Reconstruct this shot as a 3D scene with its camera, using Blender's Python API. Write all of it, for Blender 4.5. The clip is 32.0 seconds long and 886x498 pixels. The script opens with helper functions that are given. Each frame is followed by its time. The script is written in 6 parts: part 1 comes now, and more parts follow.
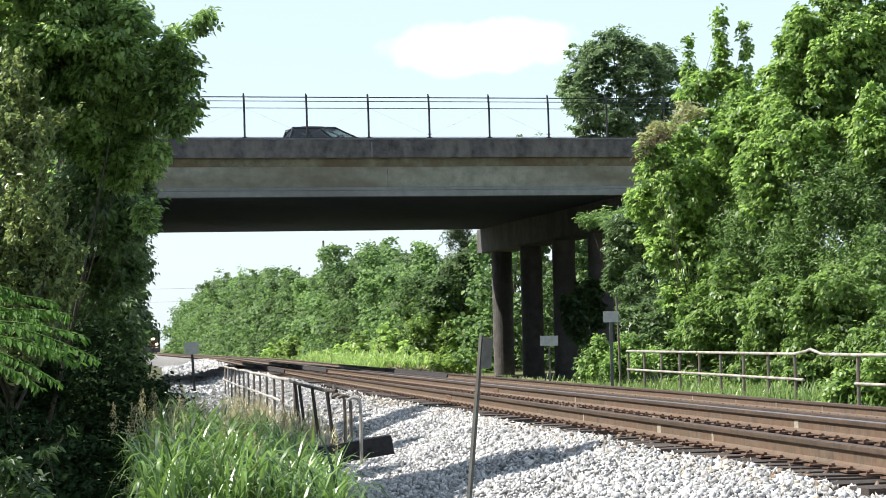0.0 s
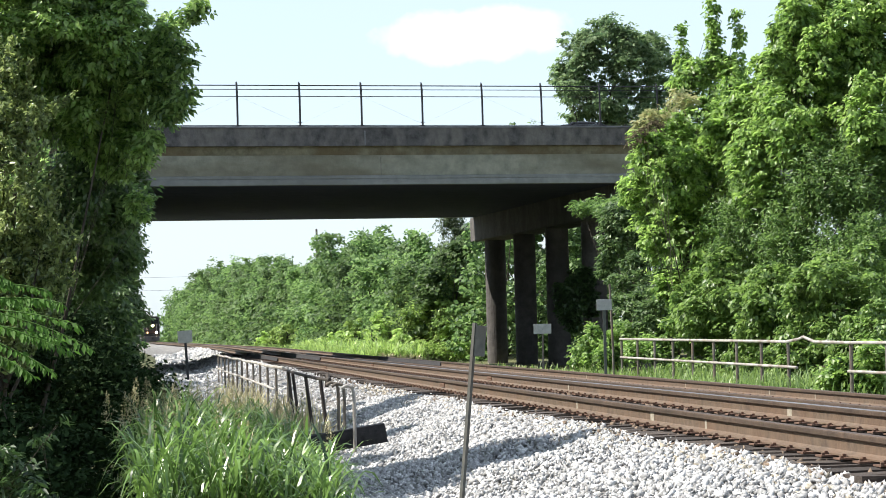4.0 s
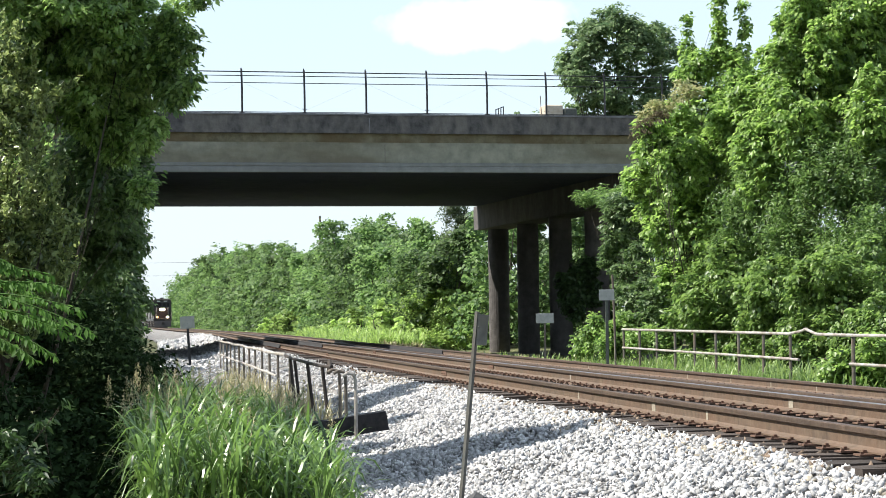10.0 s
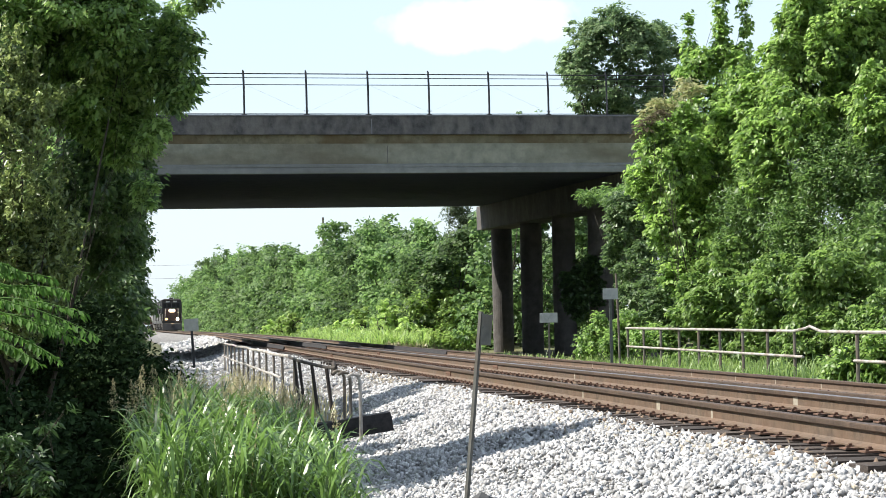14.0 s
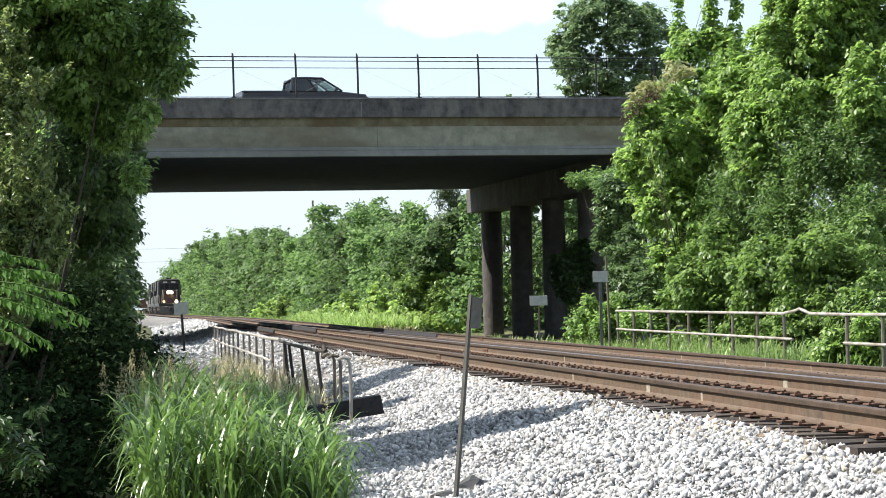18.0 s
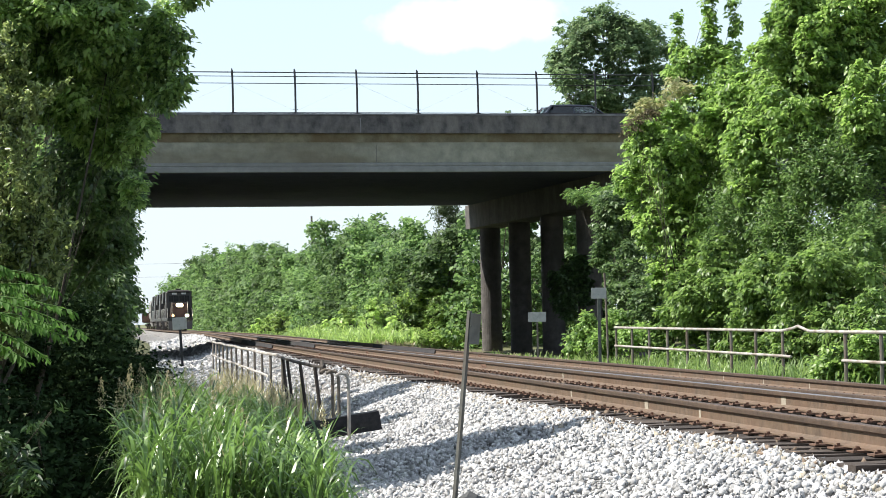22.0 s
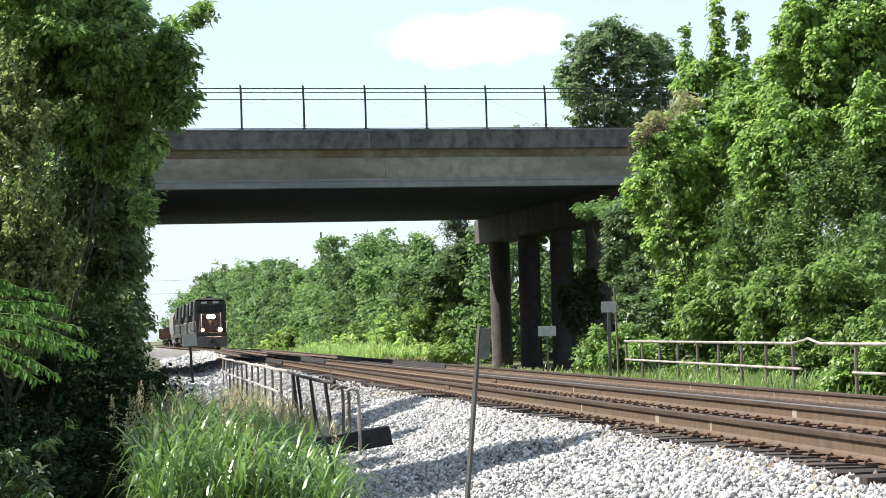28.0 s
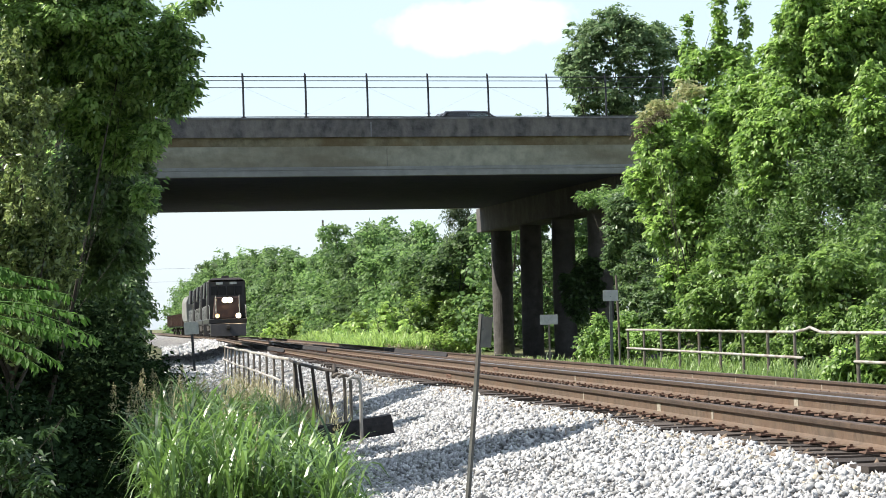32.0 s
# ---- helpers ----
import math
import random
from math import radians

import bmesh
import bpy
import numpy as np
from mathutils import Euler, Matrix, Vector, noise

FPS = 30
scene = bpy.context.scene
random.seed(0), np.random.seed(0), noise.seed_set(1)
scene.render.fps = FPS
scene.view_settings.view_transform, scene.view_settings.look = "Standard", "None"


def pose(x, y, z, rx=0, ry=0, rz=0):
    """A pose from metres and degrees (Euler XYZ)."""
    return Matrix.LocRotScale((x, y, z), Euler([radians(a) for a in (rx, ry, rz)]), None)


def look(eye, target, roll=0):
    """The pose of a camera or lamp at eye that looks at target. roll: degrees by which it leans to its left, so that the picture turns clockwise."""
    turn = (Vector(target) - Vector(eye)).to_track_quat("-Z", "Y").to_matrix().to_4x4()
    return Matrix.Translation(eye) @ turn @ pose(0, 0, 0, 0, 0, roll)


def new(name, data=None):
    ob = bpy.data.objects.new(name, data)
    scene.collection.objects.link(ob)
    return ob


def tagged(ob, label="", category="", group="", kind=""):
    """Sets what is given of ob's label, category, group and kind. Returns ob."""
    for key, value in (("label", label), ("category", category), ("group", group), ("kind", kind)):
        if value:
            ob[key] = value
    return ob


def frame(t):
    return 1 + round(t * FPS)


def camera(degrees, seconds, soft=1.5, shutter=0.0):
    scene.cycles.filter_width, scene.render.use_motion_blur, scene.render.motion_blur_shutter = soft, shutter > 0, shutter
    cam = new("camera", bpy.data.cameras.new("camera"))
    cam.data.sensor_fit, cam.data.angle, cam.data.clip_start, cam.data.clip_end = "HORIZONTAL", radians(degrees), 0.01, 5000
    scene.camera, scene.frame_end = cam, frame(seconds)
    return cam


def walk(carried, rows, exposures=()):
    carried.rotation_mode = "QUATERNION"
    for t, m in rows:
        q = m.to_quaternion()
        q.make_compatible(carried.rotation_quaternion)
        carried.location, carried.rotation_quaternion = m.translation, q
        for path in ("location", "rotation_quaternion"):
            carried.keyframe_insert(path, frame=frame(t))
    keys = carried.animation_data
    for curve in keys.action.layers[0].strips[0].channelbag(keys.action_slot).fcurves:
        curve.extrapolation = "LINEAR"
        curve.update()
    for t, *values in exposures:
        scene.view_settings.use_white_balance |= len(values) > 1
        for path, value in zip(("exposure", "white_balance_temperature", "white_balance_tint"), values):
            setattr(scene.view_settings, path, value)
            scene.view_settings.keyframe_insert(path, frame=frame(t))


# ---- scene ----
# ---- camera: hand-held on one spot, with a long lens ----
EYE = Vector((0.0, 0.0, 1.65))
FOV = 2 * math.degrees(math.atan(784 / 4300))
cam = camera(FOV, 32.0, soft=0.7)


def aim(yaw, pitch, roll):
    """The pose of the camera on its spot: degrees to the right, up, and of lean."""
    y, p = radians(yaw), radians(pitch)
    d = Vector((math.sin(y) * math.cos(p), math.cos(y) * math.cos(p), math.sin(p)))
    return look(EYE, EYE + d * 100, roll)


walk(cam, [(t, aim(yaw, pitch, roll)) for t, yaw, pitch, roll in (
    (0, -0.000, 2.195, -1.33), (0.5, 0.047, 2.205, -1.46), (1, 0.119, 2.153, -1.60), (1.5, 0.156, 2.082, -1.67),
    (2, 0.211, 2.083, -1.59), (2.5, 0.241, 2.072, -1.59), (3, 0.202, 2.032, -1.55), (3.5, 0.151, 1.970, -1.40),
    (5.5, 0.165, 1.787, -1.42), (6, 0.203, 1.741, -1.27), (6.5, 0.230, 1.667, -1.28), (7, 0.207, 1.622, -1.18),
    (7.5, 0.161, 1.668, -1.05), (8, 0.141, 1.707, -0.93), (8.5, 0.117, 1.722, -0.88), (9, 0.135, 1.712, -0.68),
    (9.5, 0.103, 1.660, -0.63), (10, 0.074, 1.641, -0.79), (10.5, 0.045, 1.669, -0.99), (11, 0.010, 1.673, -1.09),
    (11.5, -0.001, 1.652, -1.34), (12, -0.045, 1.645, -1.42), (12.5, -0.067, 1.645, -1.37), (13, -0.050, 1.637, -1.33),
    (13.5, -0.027, 1.645, -1.25), (14, -0.003, 1.650, -1.28), (14.5, 0.066, 1.653, -1.34), (16.5, 0.157, 1.435, -1.26),
    (17, 0.163, 1.337, -1.39), (17.5, 0.187, 1.266, -1.39), (18, 0.226, 1.243, -1.37), (18.5, 0.276, 1.291, -1.43),
    (19, 0.340, 1.363, -1.14), (19.5, 0.387, 1.380, -1.08), (20, 0.380, 1.415, -1.18), (20.5, 0.349, 1.468, -1.21),
    (21, 0.334, 1.535, -1.15), (21.5, 0.311, 1.612, -0.98), (22, 0.265, 1.621, -1.17), (22.5, 0.214, 1.615, -1.39),
    (23, 0.181, 1.643, -1.62), (23.5, 0.171, 1.643, -1.79), (24, 0.170, 1.688, -1.72), (24.5, 0.189, 1.742, -1.79),
    (25, 0.195, 1.770, -1.78), (25.5, 0.155, 1.821, -1.75), (27.5, 0.062, 1.949, -1.65), (28, 0.051, 1.977, -1.56),
    (28.5, 0.072, 1.997, -1.56), (29, 0.086, 1.960, -1.70), (29.5, 0.113, 1.928, -1.63), (30, 0.125, 1.867, -1.62),
    (30.5, 0.128, 1.790, -1.61), (31, 0.106, 1.765, -1.57), (31.5, 0.033, 1.745, -1.42), (32, -0.000, 1.705, -1.50),
)])

# ---- sky, sun and exposure ----
SUN_AZ, SUN_EL = -88.0, 49.0  # degrees to the right of +y, and up
scene.view_settings.exposure = 1.05
world = bpy.data.worlds.new("world")
scene.world = world
world.use_nodes = True
wn, wl = world.node_tree.nodes, world.node_tree.links
wn.clear()
sky = wn.new("ShaderNodeTexSky")
sky.sky_type, sky.sun_disc = "NISHITA", False
sky.sun_elevation, sky.sun_rotation = radians(SUN_EL), radians(SUN_AZ)
sky.air_density, sky.dust_density, sky.ozone_density = 1.0, 0.8, 1.0
wc = wn.new("ShaderNodeTexCoord")
wmap = wn.new("ShaderNodeMapping")  # one low white cloud over the bridge
wmap.inputs["Location"].default_value, wmap.inputs["Scale"].default_value = (-0.5, 0.0, -10.1), (27.0, 0.0, 84.0)
wnoise = wn.new("ShaderNodeTexNoise")
wnoise.inputs["Scale"].default_value, wnoise.inputs["Detail"].default_value = 60.0, 6.0
wlen = wn.new("ShaderNodeVectorMath")
wlen.operation = "LENGTH"
wsum = wn.new("ShaderNodeMath")
wsum.operation = "SUBTRACT"
wramp = wn.new("ShaderNodeValToRGB")
wramp.color_ramp.elements[0].position, wramp.color_ramp.elements[1].position = 0.12, 0.58
wramp.color_ramp.elements[0].color, wramp.color_ramp.elements[1].color = (0.9, 0.9, 0.9, 1), (0, 0, 0, 1)
wmix = wn.new("ShaderNodeMix")
wmix.data_type = "RGBA"
wmix.inputs["B"].default_value = (7.6, 7.9, 8.1, 1)
wbg, wout = wn.new("ShaderNodeBackground"), wn.new("ShaderNodeOutputWorld")
wbg.inputs["Strength"].default_value = 0.092
wl.new(wc.outputs["Generated"], wmap.inputs["Vector"])
wl.new(wc.outputs["Generated"], wnoise.inputs["Vector"])
wl.new(wmap.outputs["Vector"], wlen.inputs[0])
wl.new(wlen.outputs["Value"], wsum.inputs[0])
wl.new(wnoise.outputs["Fac"], wsum.inputs[1])
wl.new(wsum.outputs[0], wramp.inputs["Fac"])
wl.new(wramp.outputs["Color"], wmix.inputs["Factor"])
whaze = wn.new("ShaderNodeMix")  # summer haze whitens the sky
whaze.data_type = "RGBA"
whaze.inputs["Factor"].default_value, whaze.inputs["B"].default_value = 0.65, (4.7, 5.6, 6.6, 1)
wl.new(sky.outputs["Color"], whaze.inputs["A"])
wl.new(whaze.outputs["Result"], wmix.inputs["A"])
wl.new(wmix.outputs["Result"], wbg.inputs["Color"])
wl.new(wbg.outputs["Background"], wout.inputs["Surface"])
sun = new("sun", bpy.data.lights.new("sun", "SUN"))
sun.data.energy, sun.data.angle, sun.data.color = 5.0, radians(0.55), (1.0, 0.95, 0.86)
az, el = radians(SUN_AZ), radians(SUN_EL)
SUN_DIR = Vector((math.sin(az) * math.cos(el), math.cos(az) * math.cos(el), math.sin(el)))
sun.matrix_world = look(SUN_DIR * 300, (0, 0, 0))


# ---- materials ----
def surf(name, low, high, size, rough=0.8, bump=0.3, metal=0.0, stain=None, stain_size=1.0, stain_amount=0.5,
         island=0.0, ob_random=0.0, spec=0.4, streak=(1, 1, 1), stretch=(1, 1, 1)):
    """A surface of two mixed colours with fine relief; size: grain in metres; stain: a second, larger pattern."""
    m = bpy.data.materials.new(name)
    m.use_nodes = True
    n, l = m.node_tree.nodes, m.node_tree.links
    b = n["Principled BSDF"]
    co = n.new("ShaderNodeTexCoord")
    mp = n.new("ShaderNodeMapping")
    mp.inputs["Scale"].default_value = stretch
    l.new(co.outputs["Object"], mp.inputs["Vector"])
    t = n.new("ShaderNodeTexNoise")
    t.inputs["Scale"].default_value, t.inputs["Detail"].default_value, t.inputs["Roughness"].default_value = 1 / size, 7.0, 0.65
    l.new(mp.outputs["Vector"], t.inputs["Vector"])
    r = n.new("ShaderNodeValToRGB")
    r.color_ramp.elements[0].position, r.color_ramp.elements[1].position = 0.32, 0.68
    r.color_ramp.elements[0].color, r.color_ramp.elements[1].color = (*low, 1), (*high, 1)
    l.new(t.outputs["Fac"], r.inputs["Fac"])
    colour = r.outputs["Color"]
    if stain:
        mp2 = n.new("ShaderNodeMapping")
        mp2.inputs["Scale"].default_value = streak
        l.new(co.outputs["Object"], mp2.inputs["Vector"])
        t2 = n.new("ShaderNodeTexNoise")
        t2.inputs["Scale"].default_value, t2.inputs["Detail"].default_value = 1 / stain_size, 5.0
        l.new(mp2.outputs["Vector"], t2.inputs["Vector"])
        r2 = n.new("ShaderNodeMapRange")
        r2.inputs["From Min"].default_value, r2.inputs["From Max"].default_value = 0.42, 0.66
        r2.inputs["To Max"].default_value = stain_amount
        l.new(t2.outputs["Fac"], r2.inputs["Value"])
        mx = n.new("ShaderNodeMix")
        mx.data_type = "RGBA"
        mx.inputs["B"].default_value = (*stain, 1)
        l.new(r2.outputs["Result"], mx.inputs["Factor"])
        l.new(colour, mx.inputs["A"])
        colour = mx.outputs["Result"]
    if island or ob_random:
        if island:
            src = n.new("ShaderNodeNewGeometry").outputs["Random Per Island"]
        else:
            src = n.new("ShaderNodeObjectInfo").outputs["Random"]
        mr = n.new("ShaderNodeMapRange")
        amount = island or ob_random
        mr.inputs["To Min"].default_value, mr.inputs["To Max"].default_value = 1 - amount, 1 + amount * 0.6
        l.new(src, mr.inputs["Value"])
        hv = n.new("ShaderNodeHueSaturation")
        l.new(mr.outputs["Result"], hv.inputs["Value"])
        l.new(colour, hv.inputs["Color"])
        colour = hv.outputs["Color"]
    l.new(colour, b.inputs["Base Color"])
    b.inputs["Roughness"].default_value, b.inputs["Metallic"].default_value = rough, metal
    b.inputs["Specular IOR Level"].default_value = spec
    if bump:
        bp = n.new("ShaderNodeBump")
        bp.inputs["Strength"].default_value, bp.inputs["Distance"].default_value = bump, size * 0.5
        l.new(t.outputs["Fac"], bp.inputs["Height"])
        l.new(bp.outputs["Normal"], b.inputs["Normal"])
    return m


def leafy(name, dark, light, through_light=0.35, patch=1.5, rough=0.42, spec=0.5, vary=0.12):
    """Leaves: colour varies leaf by leaf and in larger patches; some light shines through them."""
    m = bpy.data.materials.new(name)
    m.use_nodes = True
    n, l = m.node_tree.nodes, m.node_tree.links
    b = n["Principled BSDF"]
    g = n.new("ShaderNodeNewGeometry")
    co = n.new("ShaderNodeTexCoord")
    t = n.new("ShaderNodeTexNoise")
    t.inputs["Scale"].default_value, t.inputs["Detail"].default_value = 1 / patch, 3.0
    l.new(co.outputs["Object"], t.inputs["Vector"])
    ad = n.new("ShaderNodeMath")
    ad.operation = "ADD"
    l.new(g.outputs["Random Per Island"], ad.inputs[0])
    l.new(t.outputs["Fac"], ad.inputs[1])
    mr = n.new("ShaderNodeMapRange")
    mr.inputs["From Min"].default_value, mr.inputs["From Max"].default_value = 0.48, 1.25
    l.new(ad.outputs[0], mr.inputs["Value"])
    mx = n.new("ShaderNodeMix")
    mx.data_type = "RGBA"
    mx.inputs["A"].default_value, mx.inputs["B"].default_value = (*dark, 1), (*light, 1)
    l.new(mr.outputs["Result"], mx.inputs["Factor"])
    ob = n.new("ShaderNodeObjectInfo")  # every plant has its own tone
    tone = n.new("ShaderNodeMapRange")
    tone.inputs["To Min"].default_value, tone.inputs["To Max"].default_value = 1 - vary, 1 + vary
    l.new(ob.outputs["Random"], tone.inputs["Value"])
    own = n.new("ShaderNodeHueSaturation")
    own.inputs["Saturation"].default_value = 0.94
    l.new(tone.outputs["Result"], own.inputs["Value"])
    l.new(mx.outputs["Result"], own.inputs["Color"])
    l.new(own.outputs["Color"], b.inputs["Base Color"])
    b.inputs["Roughness"].default_value, b.inputs["Specular IOR Level"].default_value = rough, spec
    tr = n.new("ShaderNodeBsdfTranslucent")
    hv = n.new("ShaderNodeHueSaturation")
    hv.inputs["Saturation"].default_value, hv.inputs["Value"].default_value = 1.0, 1.6
    l.new(own.outputs["Color"], hv.inputs["Color"])
    l.new(hv.outputs["Color"], tr.inputs["Color"])
    ms = n.new("ShaderNodeMixShader")
    ms.inputs["Fac"].default_value = through_light
    l.new(b.outputs["BSDF"], ms.inputs[1])
    l.new(tr.outputs["BSDF"], ms.inputs[2])
    l.new(ms.outputs["Shader"], n["Material Output"].inputs["Surface"])
    return m


def glow(name, colour, strength):
    m = bpy.data.materials.new(name)
    m.use_nodes = True
    b = m.node_tree.nodes["Principled BSDF"]
    b.inputs["Base Color"].default_value = (*colour, 1)
    b.inputs["Emission Color"].default_value, b.inputs["Emission Strength"].default_value = (*colour, 1), strength
    return m


M_GROUND = surf("ground", (0.05, 0.07, 0.02), (0.12, 0.13, 0.05), 0.6, 0.95, 0.6, stain=(0.17, 0.13, 0.08), stain_size=5, stain_amount=0.5)
M_BED = surf("ballast_bed", (0.03, 0.029, 0.029), (0.30, 0.29, 0.28), 0.06, 0.95, 1.0, stain=(0.16, 0.14, 0.12), stain_size=1.8, stain_amount=0.5)
M_STONE = surf("ballast_stone", (0.27, 0.268, 0.27), (0.56, 0.55, 0.545), 0.03, 0.9, 0.5, island=0.5)
M_STONE_TAN = surf("ballast_stone_tan", (0.24, 0.21, 0.165), (0.46, 0.41, 0.33), 0.03, 0.9, 0.5, island=0.5)
M_STONE_RUST = surf("ballast_stone_rusty", (0.09, 0.062, 0.045), (0.24, 0.18, 0.13), 0.03, 0.9, 0.5, island=0.45)
M_TIE = surf("tie_wood", (0.022, 0.017, 0.014), (0.085, 0.064, 0.052), 0.05, 0.9, 0.7, ob_random=0.4, stretch=(0.2, 3, 3))
M_HEADSIDE = surf("rail_head_rust", (0.05, 0.033, 0.024), (0.095, 0.064, 0.046), 0.12, 0.6, 0.2, stain=(0.03, 0.022, 0.018), stain_size=1.2, stain_amount=0.6)
M_RAIL = surf("rail_rust", (0.068, 0.047, 0.033), (0.135, 0.095, 0.066), 0.12, 0.75, 0.25, stain=(0.12, 0.07, 0.043), stain_size=0.8, stain_amount=0.6)
M_RAILTOP = surf("rail_head_rusty_steel", (0.05, 0.036, 0.03), (0.09, 0.068, 0.058), 0.2, 0.7, 0.05, stain=(0.065, 0.045, 0.035), stain_size=2.0, stain_amount=0.6, streak=(1, 0.1, 1), spec=0.2)
M_RAILSHINE = surf("rail_head_worn_steel", (0.16, 0.15, 0.165), (0.30, 0.29, 0.31), 0.2, 0.42, 0.05, metal=0.8, stain=(0.10, 0.08, 0.075), stain_size=2.5, stain_amount=0.7, streak=(1, 0.1, 1))
M_PLATE = surf("tie_plate_rust", (0.06, 0.035, 0.025), (0.16, 0.09, 0.06), 0.05, 0.85, 0.4, island=0.3)
M_PAINTMARK = surf("white_paint_mark", (0.20, 0.175, 0.135), (0.36, 0.32, 0.26), 0.04, 0.7, 0.1)
M_CONC = surf("concrete_girder", (0.165, 0.168, 0.138), (0.275, 0.272, 0.222), 0.5, 0.9, 0.25, stain=(0.11, 0.095, 0.062), stain_size=1.5, stain_amount=0.75, streak=(0.30, 0.30, 1.3))
M_FLANGE = surf("concrete_flange", (0.155, 0.162, 0.16), (0.235, 0.242, 0.235), 0.5, 0.9, 0.2, stain=(0.12, 0.12, 0.115), stain_size=1.6, stain_amount=0.6, streak=(0.22, 0.22, 1.5))
M_CONC_DARK = surf("weathered_concrete", (0.036, 0.034, 0.037), (0.11, 0.104, 0.105), 0.38, 0.92, 0.35, stain=(0.19, 0.175, 0.16), stain_size=0.7, stain_amount=0.5, streak=(1.4, 1.4, 0.5))
M_COPING = surf("coping_concrete", (0.11, 0.11, 0.125), (0.2, 0.2, 0.215), 0.4, 0.9, 0.2, stain=(0.07, 0.07, 0.075), stain_size=1.0, stain_amount=0.6)
M_CONC_COL = surf("column_concrete", (0.07, 0.064, 0.062), (0.13, 0.12, 0.114), 0.5, 0.92, 0.25, stain=(0.045, 0.042, 0.04), stain_size=1.2, stain_amount=0.6, streak=(1, 1, 0.3))
M_SLAB = surf("stained_slab_concrete", (0.085, 0.075, 0.048), (0.19, 0.172, 0.12), 0.45, 0.92, 0.25, stain=(0.10, 0.07, 0.035), stain_size=0.8, stain_amount=0.7, streak=(0.6, 0.6, 0.8))
# Dark bluish colour carries the shade under the deck.
M_SOFFIT = surf("soffit_shade_concrete", (0.022, 0.028, 0.058), (0.040, 0.048, 0.088), 0.5, 0.95, 0.2)
M_PLATE_OLD = surf("dull_sign_plate", (0.065, 0.068, 0.062), (0.12, 0.123, 0.112), 0.12, 0.6, 0.05, stain=(0.1, 0.09, 0.07), stain_size=.2)
M_ROAD = surf("asphalt", (0.04, 0.04, 0.042), (0.07, 0.07, 0.07), 0.3, 0.9, 0.3, stain=(0.1, 0.1, 0.1), stain_size=3)
M_FENCE = surf("dark_steel", (0.014, 0.015, 0.018), (0.036, 0.036, 0.04), 0.1, 0.55, 0.1, metal=0.3)
M_PIPE = surf("galvanised_pipe", (0.24, 0.225, 0.205), (0.42, 0.40, 0.37), 0.25, 0.6, 0.15, stain=(0.15, 0.105, 0.078), stain_size=0.4, stain_amount=0.7)
M_PIPE_DULL = surf("weathered_pipe", (0.07, 0.065, 0.054), (0.16, 0.145, 0.122), 0.2, 0.75, 0.15, stain=(0.12, 0.085, 0.062), stain_size=0.6, stain_amount=0.7)
M_DARKPIPE = surf("dark_pipe", (0.02, 0.016, 0.015), (0.045, 0.035, 0.03), 0.15, 0.85, 0.2, stain=(0.085, 0.07, 0.06), stain_size=0.5, stain_amount=0.4)
M_STAKE = surf("dull_steel_stake", (0.05, 0.052, 0.048), (0.11, 0.112, 0.10), 0.2, 0.75, 0.15, stain=(0.07, 0.055, 0.042), stain_size=0.4, stain_amount=0.7)
M_SIGN = surf("sign_back_aluminium", (0.25, 0.26, 0.25), (0.36, 0.37, 0.355), 0.15, 0.55, 0.05, metal=0.2, stain=(0.3, 0.3, 0.28), stain_size=0.3)
M_POST = surf("green_steel_post", (0.05, 0.06, 0.05), (0.11, 0.115, 0.10), 0.15, 0.7, 0.1, metal=0.2)
M_WOOD = surf("old_black_timber", (0.012, 0.012, 0.014), (0.035, 0.033, 0.035), 0.1, 0.85, 0.4)
M_BARK = surf("bark", (0.03, 0.024, 0.018), (0.085, 0.07, 0.055), 0.08, 0.95, 0.8, stretch=(1, 1, 0.25))
M_POLE = surf("pole_wood", (0.06, 0.05, 0.045), (0.12, 0.10, 0.09), 0.2, 0.9, 0.3)
L_NEAR = leafy("leaves_elm", (0.046, 0.10, 0.026), (0.24, 0.355, 0.095), 0.6, rough=.32, spec=.7)
# Darker copy of the elm leaves; the row's shade is put into the colour.
L_THICKET = leafy("leaves_thicket_shade_tone", (0.022, 0.052, 0.017), (0.10, 0.17, 0.048), 0.42)
L_CEDAR = leafy("needles_cedar", (0.026, 0.055, 0.016), (0.26, 0.325, 0.10), 0.38, 0.25, rough=.36, spec=.5)
L_FARCEDAR = leafy("needles_far_cedar", (0.03, 0.055, 0.022), (0.095, 0.135, 0.055), 0.3, 1.5, rough=.5)
L_DEAD = leafy("leaves_dead", (0.055, 0.048, 0.03), (0.13, 0.11, 0.07), 0.3, 0.6, rough=.8, spec=.1)
L_FROND = leafy("leaves_frond", (0.028, 0.08, 0.010), (0.08, 0.18, 0.023), 0.42, rough=.6, spec=.15)
L_RIGHT = leafy("leaves_maple", (0.062, 0.128, 0.029), (0.245, 0.37, 0.078), 0.5, 0.9, rough=.42, spec=.5, vary=.08)
# Near-black leaf colour stands in for the deep shade under the trees.
L_SHADE = leafy("leaves_undergrowth_shade_tone", (0.008, 0.02, 0.007), (0.026, 0.05, 0.016), 0.06, rough=.8, spec=.05)
L_SPRAY = leafy("leaves_ailanthus", (0.035, 0.082, 0.02), (0.145, 0.245, 0.055), 0.42, 0.8)
L_LOW = leafy("leaves_box_elder", (0.052, 0.112, 0.026), (0.205, 0.32, 0.068), 0.45, 0.8)
# Shade on the sapling and the pier vine is mixed into this colour.
L_SPRIG = leafy("leaves_shade_tone", (0.013, 0.035, 0.010), (0.05, 0.10, 0.026), 0.3, 0.5)
